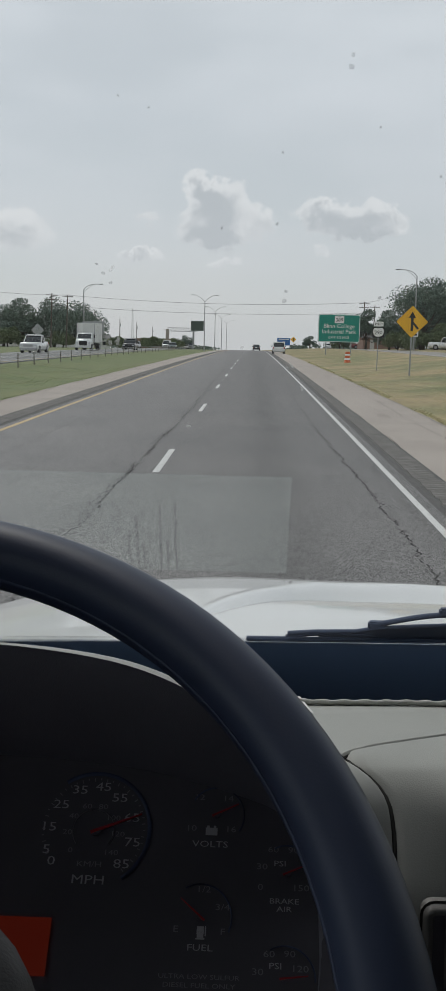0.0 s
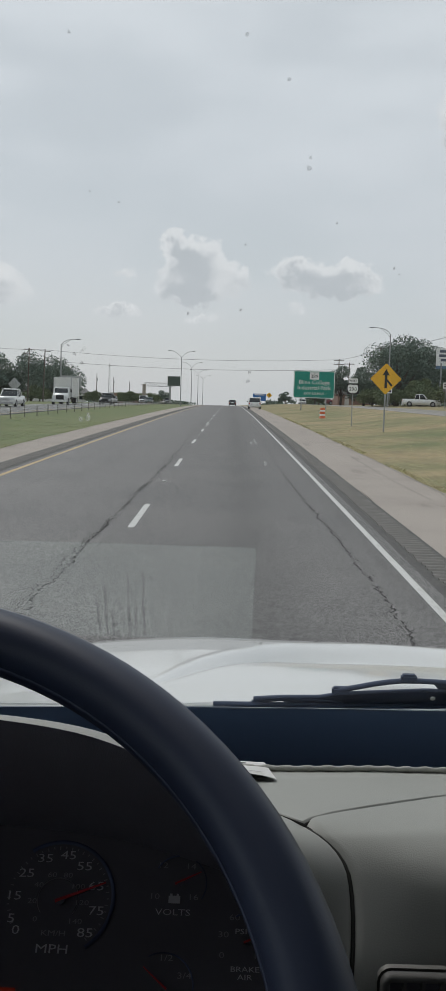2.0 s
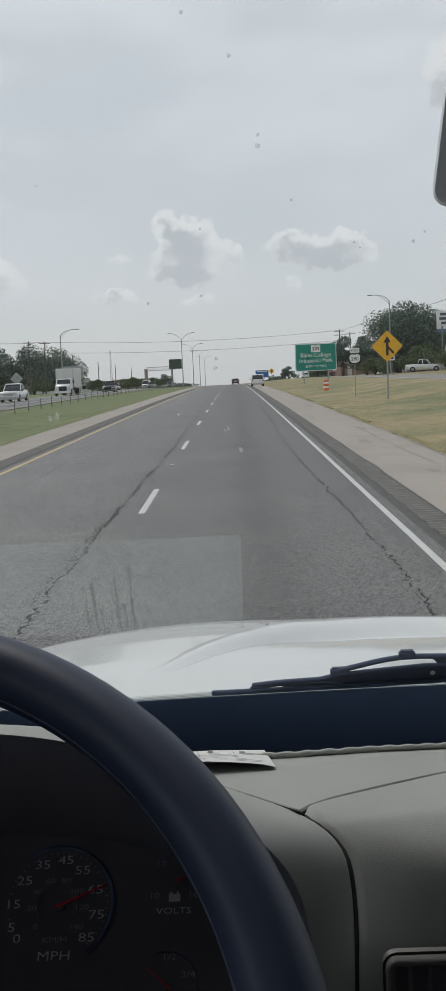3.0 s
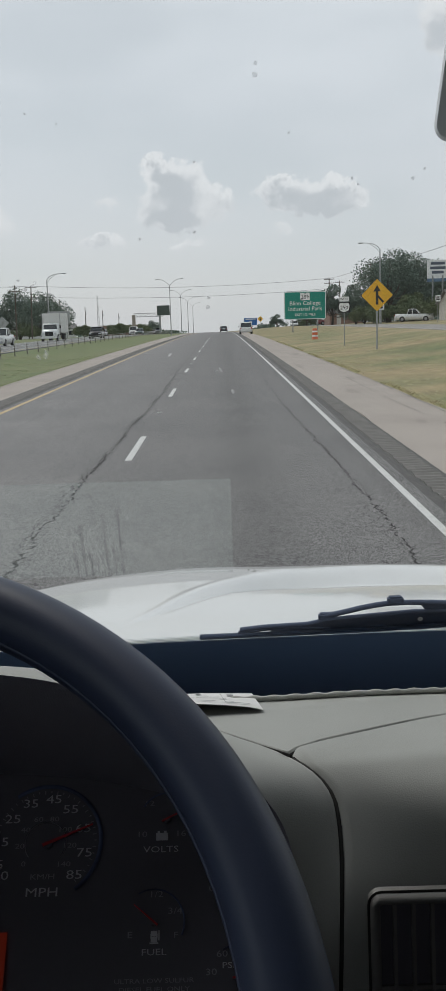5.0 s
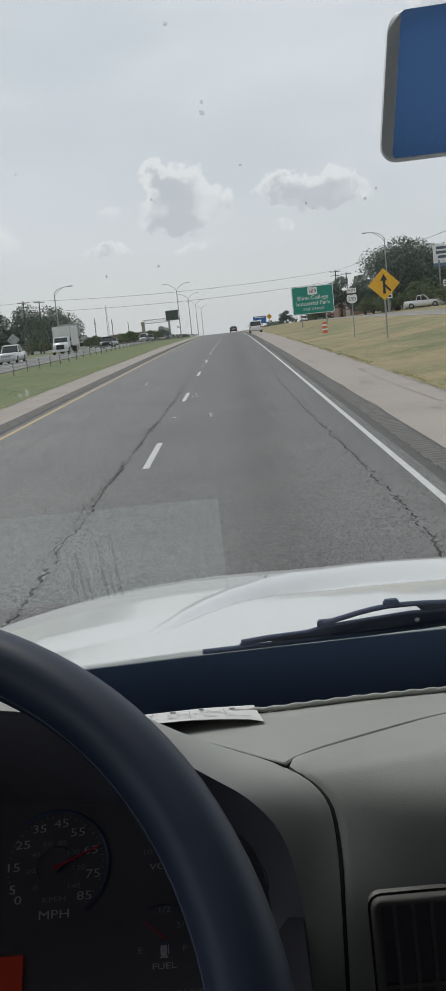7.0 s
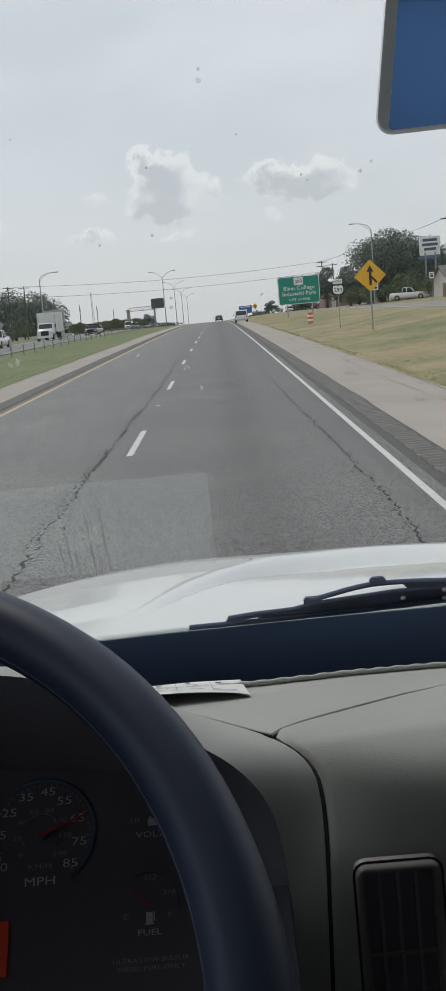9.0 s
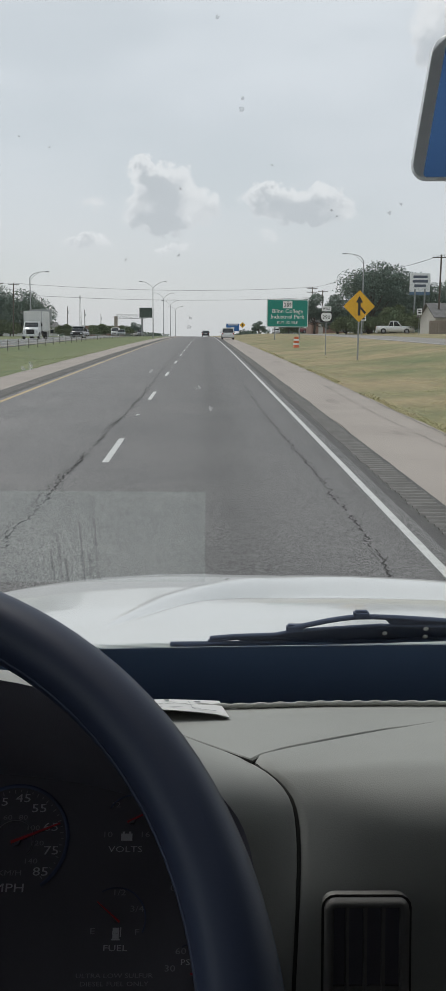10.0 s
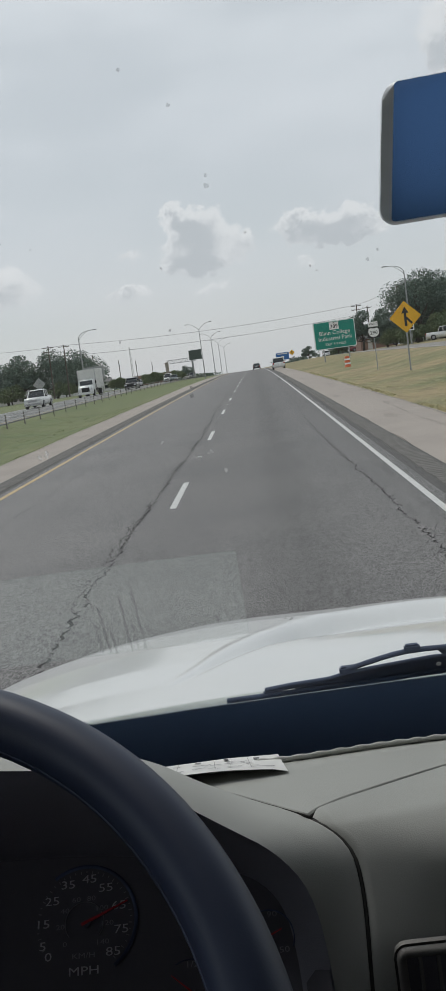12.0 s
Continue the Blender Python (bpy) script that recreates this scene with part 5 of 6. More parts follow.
# green exit sign
s = thing("exit_sign", at_ground(10.1, 118), "large green highway exit sign with white lettering on two posts", "road sign")
for px in (-1.5, 1.5):
    post(px, 0.12, 4.3, 0.07, s, 0)
b = part("board", panel(5.0, 3.3, 0.05, 0.18, 3.15), SIGN_GREEN, s, "green reflective board")
part("border", panel(4.96, 3.26, 0.01, 0.17, 3.15, -0.006), SIGN_WHITE, b, "white border")
part("inner_board", panel(4.82, 3.12, 0.012, 0.14, 3.15, -0.012), SIGN_GREEN, b)
part("route_plate", panel(1.12, 0.88, 0.012, 0.03, 4.20, -0.022), SIGN_WHITE, b, "white route number plate")
words("389", 0.62, SIGN_BLACK, b, facing(0, -0.024, 4.12))
words("FM", 0.20, SIGN_BLACK, b, facing(0, -0.024, 4.53))
words("Blinn College", 0.70, SIGN_WHITE, b, facing(0, -0.016, 3.40))
words("Industrial Park", 0.70, SIGN_WHITE, b, facing(0, -0.016, 2.74))
words("EXIT 1/2 MILE", 0.42, SIGN_WHITE, b, facing(0, -0.016, 2.05))


def diamond(size, z, y=0.0, depth=0.02):
    bm = panel(size, size, depth, 0.06, 0.0, y)
    bmesh.ops.rotate(bm, verts=bm.verts, cent=(0, 0, 0), matrix=Matrix.Rotation(radians(45), 3, "Y"))
    bmesh.ops.translate(bm, verts=bm.verts, vec=(0, 0, z))
    return bm


def merge_sign(x, y, size, label):
    s = thing("merge_sign", at_ground(x, y), label, "road sign", "yellow merge signs")
    post(0, 0.05, 3.6, 0.045, s, 0)
    b = part("board", diamond(size, 2.9), SIGN_YELLOW, s, "yellow diamond board")
    bm = bmesh.new()
    k = size / 1.22
    for pts in (((-0.07, -0.5), (0.07, -0.5), (0.07, 0.22), (-0.07, 0.22)), ((-0.2, 0.2), (0.2, 0.2), (0, 0.55)), ((0.06, 0.02), (0.06, -0.14), (0.30, -0.42), (0.38, -0.34))):
        bm.faces.new([bm.verts.new((a * k, -0.008, 2.9 + c * k)) for a, c in pts])
    part("arrow", bm, SIGN_BLACK, b, "black merging arrow")
    return s


merge_sign(8.5, 53.5, 1.22, "yellow diamond merge sign with a black arrow on a post")
merge_sign(11.5, 290, 1.22, "yellow diamond merge sign far down the verge")

# route marker: WEST 290
s = thing("route_marker", at_ground(7.9, 63), "white route marker shield with a direction plate on a post", "road sign")
post(0, 0.04, 3.1, 0.03, s, 0)
b = part("direction_plate", panel(0.60, 0.30, 0.01, 0.03, 2.95), SIGN_WHITE, s, "white direction plate")
words("WEST", 0.20, SIGN_BLACK, b, facing(0, -0.003, 2.95))
b = part("black_plate", panel(0.76, 0.66, 0.01, 0.04, 2.42), SIGN_BLACK, s, "black shield plate")
bm = bmesh.new()
shield = smooth_line([(a, 0, c) for a, c in ((-0.30, 0.26), (-0.16, 0.29), (0, 0.25), (0.16, 0.29), (0.30, 0.26), (0.35, 0.05), (0.28, -0.20), (0.0, -0.30), (-0.28, -0.20), (-0.35, 0.05))], 1)
bm.faces.new([bm.verts.new((p.x, -0.006, 2.42 + p.z)) for p in shield])
part("shield", bm, SIGN_WHITE, b, "white shield")
words("290", 0.34, SIGN_BLACK, b, facing(0, -0.009, 2.40))


def plain_sign(name, label, x, y, w, h, z, material, bars, bar_mat, top, r=0.03):
    s = thing(name, at_ground(x, y), label, "road sign")
    post(0, 0.05, top, 0.035 + 0.02 * (w > 1), s, 0)
    b = part("board", panel(w, h, 0.02, min(0.05, w / 8), z), material, s)
    for bw, bz, bh in bars:
        part("lettering_bar", panel(bw, bh, 0.006, bh * 0.2, z + bz, -0.008), bar_mat, b, "bar of lettering")
    return s


plain_sign("speed_limit_sign", "small white regulatory sign on a post beside the frontage road", 24.2, 148, 0.75, 0.92, 2.6, SIGN_WHITE, ((0.5, 0.3, 0.09), (0.5, 0.16, 0.09), (0.45, -0.15, 0.3)), SIGN_BLACK, 3.0)
plain_sign("service_sign", "wide blue roadside service sign with pale panels", 7.6, 255, 3.4, 1.9, 2.3, SIGN_BLUE, ((2.6, 0.65, 0.22), (0.8, -0.2, 0.5)), SIGN_WHITE, 3.0)
plain_sign("route_marker", "small white marker plate on the frontage verge", 26.5, 120, 0.6, 0.75, 2.9, SIGN_WHITE, ((0.4, 0.15, 0.14), (0.4, -0.12, 0.2)), SIGN_BLACK, 3.2)
s = thing("diamond_sign", at_ground(-28.6, 128), "bare aluminium back of a diamond sign on a post", "road sign")
post(0, -0.05, 3.0, 0.04, s, 0)
part("board", diamond(1.22, 2.7), SIGN_BACK, s)

# back of a large sign on the far side
s = thing("highway_sign", at_ground(-28.5, 172), "large grey back of a highway sign on steel posts", "road sign")
for px in (-1.3, 1.3):
    post(px, 0.15, 4.6, 0.07, s, 0)
part("board", panel(3.9, 2.3, 0.05, 0.1, 3.7), SIGN_BACK, s)
for z in (3.1, 4.2):
    bm = bmesh.new()
    box(bm, (0, -0.03, z), (3.8, 0.05, 0.06))
    part("stiffener", bm, GALV, s)

# tall dealership pylon sign
s = thing("pylon_sign", at_ground(34.8, 158), "tall white pylon sign on two steel poles", "pylon sign")
for px in (-0.8, 0.8):
    post(px, 0, 7.0, 0.14, s, 0, "pole")
b = part("sign_box", panel(3.2, 2.9, 0.5, 0.1, 8.0), SIGN_WHITE, s, "white sign box")
for z, w in ((8.9, 2.3), (8.2, 2.5), (7.5, 1.9)):
    part("lettering_bar", panel(w, 0.42, 0.01, 0.05, z, -0.012), mat("grey_blue_letters", (0.10, 0.12, 0.16), 0.5), b, "dark bar of lettering")
part("lower_panel", panel(3.2, 0.5, 0.4, 0.05, 6.3), mat("blue_grey_panel", (0.12, 0.2, 0.3), 0.5), s, "blue-grey name strip")

# traffic drum
s = thing("traffic_drum", at_ground(8.0, 84), "orange and white striped traffic drum on the grass", "traffic drum")
bm = bmesh.new()
rings = [(0.29, 0.0), (0.29, 0.06), (0.25, 0.07), (0.235, 0.5), (0.20, 0.88), (0.19, 0.92)]
vv = sheet(bm, [[(r * math.cos(2 * math.pi * k / 16), r * math.sin(2 * math.pi * k / 16), z) for k in range(16)] for r, z in rings], True)
bm.faces.new(vv[-1])
drum = part("drum_body", bm, ORANGE, s, "orange plastic drum", True)
for z in (0.30, 0.66):
    bm = bmesh.new()
    sheet(bm, [[((0.252 - 0.04 * (q - 0.1)) * math.cos(2 * math.pi * k / 16), (0.252 - 0.04 * (q - 0.1)) * math.sin(2 * math.pi * k / 16), q) for k in range(16)] for q in (z - 0.07, z + 0.07)], True)
    part("white_band", bm, SIGN_WHITE, drum, "white reflective band")


# ---- street lamps, poles and wires ----
def double_lamp():
    s = thing("street_lamp", (0, 0, 0), "tall galvanised street lamp with two raised arms", "street lamp", "double-armed lamps in the median")
    bm = bmesh.new()
    rod(bm, (0, 0, 0), (0, 0, 11.3), 0.13, 0.07, 10)
    part("pole", bm, GALV, s)
    for q in (-1, 1):
        bm = bmesh.new()
        tube(bm, smooth_line([(0, 0, 11.2), (q * 0.6, 0, 11.9), (q * 1.7, 0, 12.6), (q * 2.5, 0, 12.75)], 1), 0.045, 6)
        arm = part("arm", bm, GALV, s)
        bm = bmesh.new()
        box(bm, (q * 2.75, 0, 12.72), (0.75, 0.30, 0.14), None, 0.04)
        part("lamp_head", bm, GALV, arm, "flat lamp head")
    return s


first = double_lamp()
first.location = at_ground(-11.6, 225)
for y, x in ((285, -11.6), (345, -11.7), (410, -11.8)):
    copy_thing(first, pose(*at_ground(x, y)))


def single_lamp(x, y, q, h=12.2):
    s = thing("street_lamp", at_ground(x, y), "tall steel street lamp with one curved trussed arm", "street lamp")
    bm = bmesh.new()
    rod(bm, (0, 0, 0), (0, 0, h - 0.9), 0.14, 0.08, 10)
    part("pole", bm, GALV, s)
    bm = bmesh.new()
    tube(bm, smooth_line([(0, 0, h - 1.0), (q * 0.5, 0, h - 0.35), (q * 1.5, 0, h - 0.02), (q * 2.6, 0, h + 0.05)], 2), 0.05, 6)
    tube(bm, smooth_line([(0, 0, h - 1.5), (q * 0.6, 0, h - 0.75), (q * 1.6, 0, h - 0.12)], 1), 0.035, 6)
    arm = part("arm", bm, GALV, s)
    bm = bmesh.new()
    box(bm, (q * 2.95, 0, h + 0.03), (0.8, 0.30, 0.15), None, 0.05)
    part("lamp_head", bm, GALV, arm, "cobra-shaped lamp head")
    return s


single_lamp(24.6, 152, -1)
single_lamp(-29.5, 168, 1, 11.0)


def utility_pole(x, y, h, arms, lean=0.0, turn=0.0):
    s = thing("utility_pole", at_ground(x, y, -0.1), "weathered wooden utility pole with crossarms", "utility pole", "wooden utility poles")
    s.rotation_euler = (0, radians(lean), radians(turn))
    bm = bmesh.new()
    rod(bm, (0, 0, 0), (0, 0, h), 0.17, 0.11, 10)
    part("pole", bm, WOOD_POLE, s)
    for z in arms:
        bm = bmesh.new()
        box(bm, (0, -0.13, z), (2.4, 0.10, 0.13), None, 0.01)
        arm = part("crossarm", bm, WOOD_POLE, s)
        for k in (-1.05, -0.45, 0.45, 1.05):
            bm = bmesh.new()
            rod(bm, (k, -0.13, z + 0.06), (k, -0.13, z + 0.26), 0.05, 0.035, 8)
            part("insulator", bm, SIGN_BACK, arm)
    return s


def bare_pole(x, y, h):
    s = thing("utility_pole", at_ground(x, y, -0.1), "plain wooden pole without crossarms", "utility pole", "wooden utility poles")
    bm = bmesh.new()
    rod(bm, (0, 0, 0), (0, 0, h), 0.16, 0.10, 8)
    part("pole", bm, WOOD_POLE, s)
    bm = bmesh.new()
    rod(bm, (0.2, -0.1, h - 2.4), (0.2, -0.1, h - 1.5), 0.17, 0.17, 8)
    part("transformer", bm, GALV, s, "grey transformer can")


utility_pole(25.6, 232, 11.0, (10.6, 9.7), 0, -10)
utility_pole(28.8, 238, 10.4, (10.0,), 0, -10)
utility_pole(33.2, 138, 11.0, (10.6,), 0, -15)
utility_pole(29.5, 190, 11.6, (11.1,), -2.5, -15)
utility_pole(-43, 205, 11.4, (11.0, 10.1), 1.5, 12)
utility_pole(-41.5, 214, 11.6, (11.2,), 2.0, 12)
utility_pole(-60, 190, 12.0, (11.5,), 0, 12)
bare_pole(-43, 262, 10.2)
bare_pole(-44, 318, 9.6)
bare_pole(-45, 372, 10.0)
bare_pole(-46, 440, 10.0)
utility_pole(-47, 520, 10.6, (10.2,))
bare_pole(30, 330, 10.5)


def wire(a, b, sag, name="power_line"):
    a, b = Vector(a), Vector(b)
    pts = []
    for k in range(25):
        t = k / 24
        p = a.lerp(b, t)
        p.z -= sag * 4 * t * (1 - t)
        pts.append(p - a)
    bm = bmesh.new()
    tube(bm, pts, 0.028, 4)
    s = thing(name, a, "thin dark overhead power line slung between poles", "power line", "overhead power lines")
    part("cable", bm, WIRE, s, "", True)


def top(x, y, h):
    return (x, y, lie(x, y) + h)


wire(top(25.6, 232, 10.75), top(-41.5, 214, 11.4), 1.1)
wire(top(25.6, 232, 8.4), top(-43, 205, 8.9), 1.0)
wire(top(25.6, 232, 10.75), top(29.5, 190, 11.3), 0.4)
wire(top(29.5, 190, 11.2), top(33.2, 138, 10.8), 0.5)
wire(top(33.2, 138, 10.8), top(44, 60, 11.0), 0.9)
wire(top(-41.5, 214, 11.4), top(-60, 190, 11.7), 0.5)
wire(top(-60, 190, 11.7), top(-110, 120, 12), 1.0)
wire(top(-43, 205, 11.1), top(-43, 262, 9.9), 0.5)

# radio mast
s = thing("radio_mast", at_ground(-64, 510), "slender steel lattice mast", "mast")
for k in range(3):
    bm = bmesh.new()
    a = 2 * math.pi * k / 3
    rod(bm, (0.7 * math.cos(a), 0.7 * math.sin(a), 0), (0.25 * math.cos(a), 0.25 * math.sin(a), 21), 0.09, 0.07, 5)
    part("leg", bm, GALV, s)
bm = bmesh.new()
for k in range(26):
    z, r = 0.4 + 0.8 * k, 0.7 - 0.45 * (0.4 + 0.8 * k) / 21
    a = 2 * math.pi * (k % 3) / 3
    rod(bm, (r * math.cos(a), r * math.sin(a), z), (r * math.cos(a + 2.09), r * math.sin(a + 2.09), z + 0.7), 0.05, 0.05, 4)
part("lattice", bm, GALV, s)

# sign bridge over the far carriageway
s = thing("sign_gantry", at_ground(-16.4, 262), "steel cantilever sign gantry with a large green sign", "sign gantry")
for x in (0.0, -7.0):
    bm = bmesh.new()
    box(bm, (x, 0, 2.6), (0.9 if x else 0.5, 0.5, 5.2), None, 0.03)
    part("column", bm, mat("tan_concrete", (0.34, 0.30, 0.25), 0.9) if x else GALV, s)
bm = bmesh.new()
for z in (4.7, 5.6):
    rod(bm, (-7, 0, z), (1.0, 0, z), 0.07, 0.07, 6)
for k in range(8):
    rod(bm, (-7 + k, 0, 4.7), (-6.5 + k, 0, 5.6), 0.05, 0.05, 5)
    rod(bm, (-6.5 + k, 0, 5.6), (-6 + k, 0, 4.7), 0.05, 0.05, 5)
part("truss", bm, GALV, s)
bm = bmesh.new()
box(bm, (1.0, -0.3, 6.2), (3.4, 0.08, 2.6), None, 0.02)
part("sign_board", bm, mat("dark_sign_back", (0.06, 0.085, 0.07), 0.6), s, "dark green sign board")

# ---- cable barrier in the median ----
fence = thing("cable_barrier", at_ground(-15.2, 30), "low wire-rope median barrier on thin steel posts", "barrier")
f0 = Vector(at_ground(-15.2, 30))
bm = bmesh.new()
rod(bm, (0, 0, -0.1), (0, 0, 0.86), 0.045, 0.04, 6)
fence_post = mesh_of("post", bm, mat("dull_brown_steel", (0.20, 0.18, 0.155), 0.7))
for k in range(60):
    y = 30 + 4.6 * k
    p = new("post", fence_post)
    p.parent = fence
    p.location = Vector(at_ground(-15.2, y)) - f0
for h in (0.45, 0.62, 0.80):
    bm = bmesh.new()
    tube(bm, [Vector(at_ground(-15.2 + 0.05, 30 + 9.2 * k, h)) - f0 for k in range(31)], 0.016, 4)
    part("cable", bm, GALV, fence, "", True)


# ---- trees ----
def tree(h, spread, seed, leaf, label, low=0.25, clumps=10, leaves=270, bare=0.0):
    """A tapered trunk with limbs, and a crown of loose leaf clumps with gaps."""
    rng = np.random.default_rng(seed)
    s = thing("tree", (0, 0, 0), label, "tree", "roadside trees")
    bm = bmesh.new()
    tube(bm, [(0, 0, -0.2), (0.1, 0.05, h * 0.2), (0.0, 0.1, h * 0.45), (0.15, 0, h * 0.75)], [h * 0.032, h * 0.026, h * 0.018, h * 0.005], 7)
    centres = []
    for k in range(clumps):
        a, q = 2.4 * k + rng.random(), math.sqrt((k + 0.5) / clumps)
        z = h * (low + (0.92 - low) * (1 - 0.75 * q * q) * (0.55 + 0.45 * rng.random()))
        centres.append((spread * q * 0.72 * math.cos(a), spread * q * 0.72 * math.sin(a), z, spread * (0.26 + 0.18 * rng.random())))
    for x, y, z, r in centres:
        tube(bm, [(0, 0.05, h * (0.18 + 0.2 * rng.random())), (x * 0.5, y * 0.5, z * 0.62), (x, y, z)], [h * 0.013, h * 0.008, h * 0.002], 5)
    part("trunk", bm, BARK, s, "grey trunk with spreading limbs", True)
    v, f = [], []
    for x, y, z, r in centres:
        if rng.random() < bare:
            continue
        n = int(1.8 * leaves * (0.6 + 0.8 * rng.random()))
        d = rng.normal(size=(n, 3))
        d /= np.linalg.norm(d, axis=1)[:, None]
        rad = r * (0.35 + 0.75 * rng.random(n) ** 0.6)
        p = d * rad[:, None] * (1, 1, 0.8) + (x, y, z)
        size = 0.09 + 0.12 * rng.random(n)
        ax = rng.normal(size=(n, 3))
        ax /= np.linalg.norm(ax, axis=1)[:, None]
        bx = np.cross(ax, rng.normal(size=(n, 3)))
        bx /= np.linalg.norm(bx, axis=1)[:, None]
        for c, sz, e1, e2 in zip(p, size, ax, bx):
            o = len(v)
            v += [c - e1 * sz, c - e2 * sz * 0.55, c + e1 * sz * 1.1, c + e2 * sz * 0.6]
            f.append((o, o + 1, o + 2, o + 3))
    raw("crown", v, f, leaf, s)
    return s


def placed(ob, x, y, turn, scale):
    return copy_thing(ob, Matrix.LocRotScale(at_ground(x, y), Euler((0, 0, radians(turn))), (scale[0], scale[0], scale[1])))


oak = tree(13.2, 6.9, 11, LEAF, "tall dark green oak with an open ragged crown", 0.28, 15, 430)
oak.location = at_ground(28.4, 166)
round_tree = tree(7.6, 3.8, 5, LEAF, "rounded dark green roadside tree", 0.15, 11, 330)
round_tree.location = at_ground(20.6, 182)
broad = tree(8.8, 6.0, 23, LEAF, "broad dark green tree beside the road", 0.12, 14, 400)
broad.location = at_ground(37.5, 162)
bush = tree(4.6, 3.8, 31, LEAF_PALE, "dense pale green shrub on the bank", 0.06, 10, 330)
bush.location = at_ground(30.5, 156)
thin = tree(10.5, 4.6, 41, LEAF_PALE, "thin-leaved tree with bare upper branches", 0.3, 12, 150, 0.25)
thin.location = at_ground(41.5, 150)
for ob, x, y, turn, sc in ((round_tree, 24.2, 176, 70, (1.0, 0.95)), (broad, 33.0, 172, 120, (0.9, 0.95)), (broad, 45, 158, 200, (1.1, 1.2)), (bush, 26.6, 158, 50, (0.9, 0.8)),
                           (bush, 35.0, 150, 140, (1.1, 0.9)), (bush, 40.0, 148, 260, (1.2, 1.0)), (oak, 48, 182, 90, (0.9, 0.9)), (oak, 34.5, 176, 200, (1.0, 1.0)), (bush, 24.0, 164, 150, (0.8, 0.8)), (bush, 32.5, 160, 70, (1.0, 1.1)), (round_tree, 31, 182, 200, (1.2, 1.1)),
                           (round_tree, 22.8, 262, 20, (0.9, 0.8)), (bush, 24.5, 268, 10, (1.0, 0.9)), (broad, 56, 210, 20, (1.0, 0.9)), (round_tree, 18.6, 330, 5, (0.8, 0.6)),
                           (broad, -40, 222, 15, (1.15, 1.25)), (broad, -47, 228, 130, (1.3, 1.35)), (round_tree, -53.5, 224, 80, (1.6, 1.5)), (broad, -60, 232, 260, (1.3, 1.2)),
                           (round_tree, -66, 226, 10, (1.3, 1.2)), (oak, -72, 236, 40, (0.9, 0.75)), (bush, -43, 218, 20, (1.1, 0.9)), (bush, -56, 220, 200, (1.3, 1.1)),
                           (bush, -33, 236, 120, (0.8, 0.7)), (bush, -30, 300, 60, (1.2, 0.9)), (bush, -36, 330, 10, (1.3, 0.9)), (round_tree, -26, 372, 120, (0.9, 0.7)), (bush, -24, 300, 10, (0.9, 0.8))):
    placed(ob, x, y, turn, sc)

# far woods along the skyline
rng = np.random.default_rng(77)
v, f = [], []
for k in range(330):
    x = rng.uniform(-420, 420)
    y = rng.uniform(430, 760)
    if abs(x + 2) < 26:
        continue
    h = rng.uniform(2.5, 6.5) * (1.0 if abs(x) > 60 else 0.55)
    w = rng.uniform(4, 10)
    z0 = lie(x, y)
    for _ in range(90):
        d = rng.normal(size=3)
        d /= np.linalg.norm(d)
        c = np.array((x + d[0] * w * 0.8, y + d[1] * w * 0.8, z0 + h * (0.5 + 0.5 * d[2] * rng.uniform(0.4, 1.05))))
        a = rng.normal(size=3)
        a *= 0.75 / np.linalg.norm(a)
        b = np.cross(a, rng.normal(size=3))
        b *= 0.5 / np.linalg.norm(b)
        o = len(v)
        v += [c - a, c - b, c + a, c + b]
        f.append((o, o + 1, o + 2, o + 3))
tagged(raw("far_woods", v, f, LEAF), "low dark line of distant woods", "woods", kind="stuff")

# ---- houses and sheds ----
ROOF = mat("grey_shingle_roof", (0.20, 0.195, 0.19), 0.9, 0, (0.14, 0.135, 0.13), 1.5, 0.5, 14, fine=0.2)
SIDING = mat("pale_siding", (0.52, 0.50, 0.46), 0.8, 0, (0.46, 0.44, 0.41), 2)
BRICK = mat("brown_brick_wall", (0.27, 0.17, 0.13), 0.9, 0, (0.20, 0.13, 0.10), 3, 0.4, 20, fine=0.2)
BOARD = mat("grey_fence_boards", (0.24, 0.20, 0.165), 0.9, 0, (0.17, 0.145, 0.12), 4, 0.4, 30, fine=0.2, each=0.3)
METAL_WHITE = mat("white_metal_wall", (0.62, 0.62, 0.60), 0.6, 0, (0.54, 0.54, 0.52), 1)
DARK_PANE = mat("dark_window", (0.02, 0.025, 0.03), 0.1)


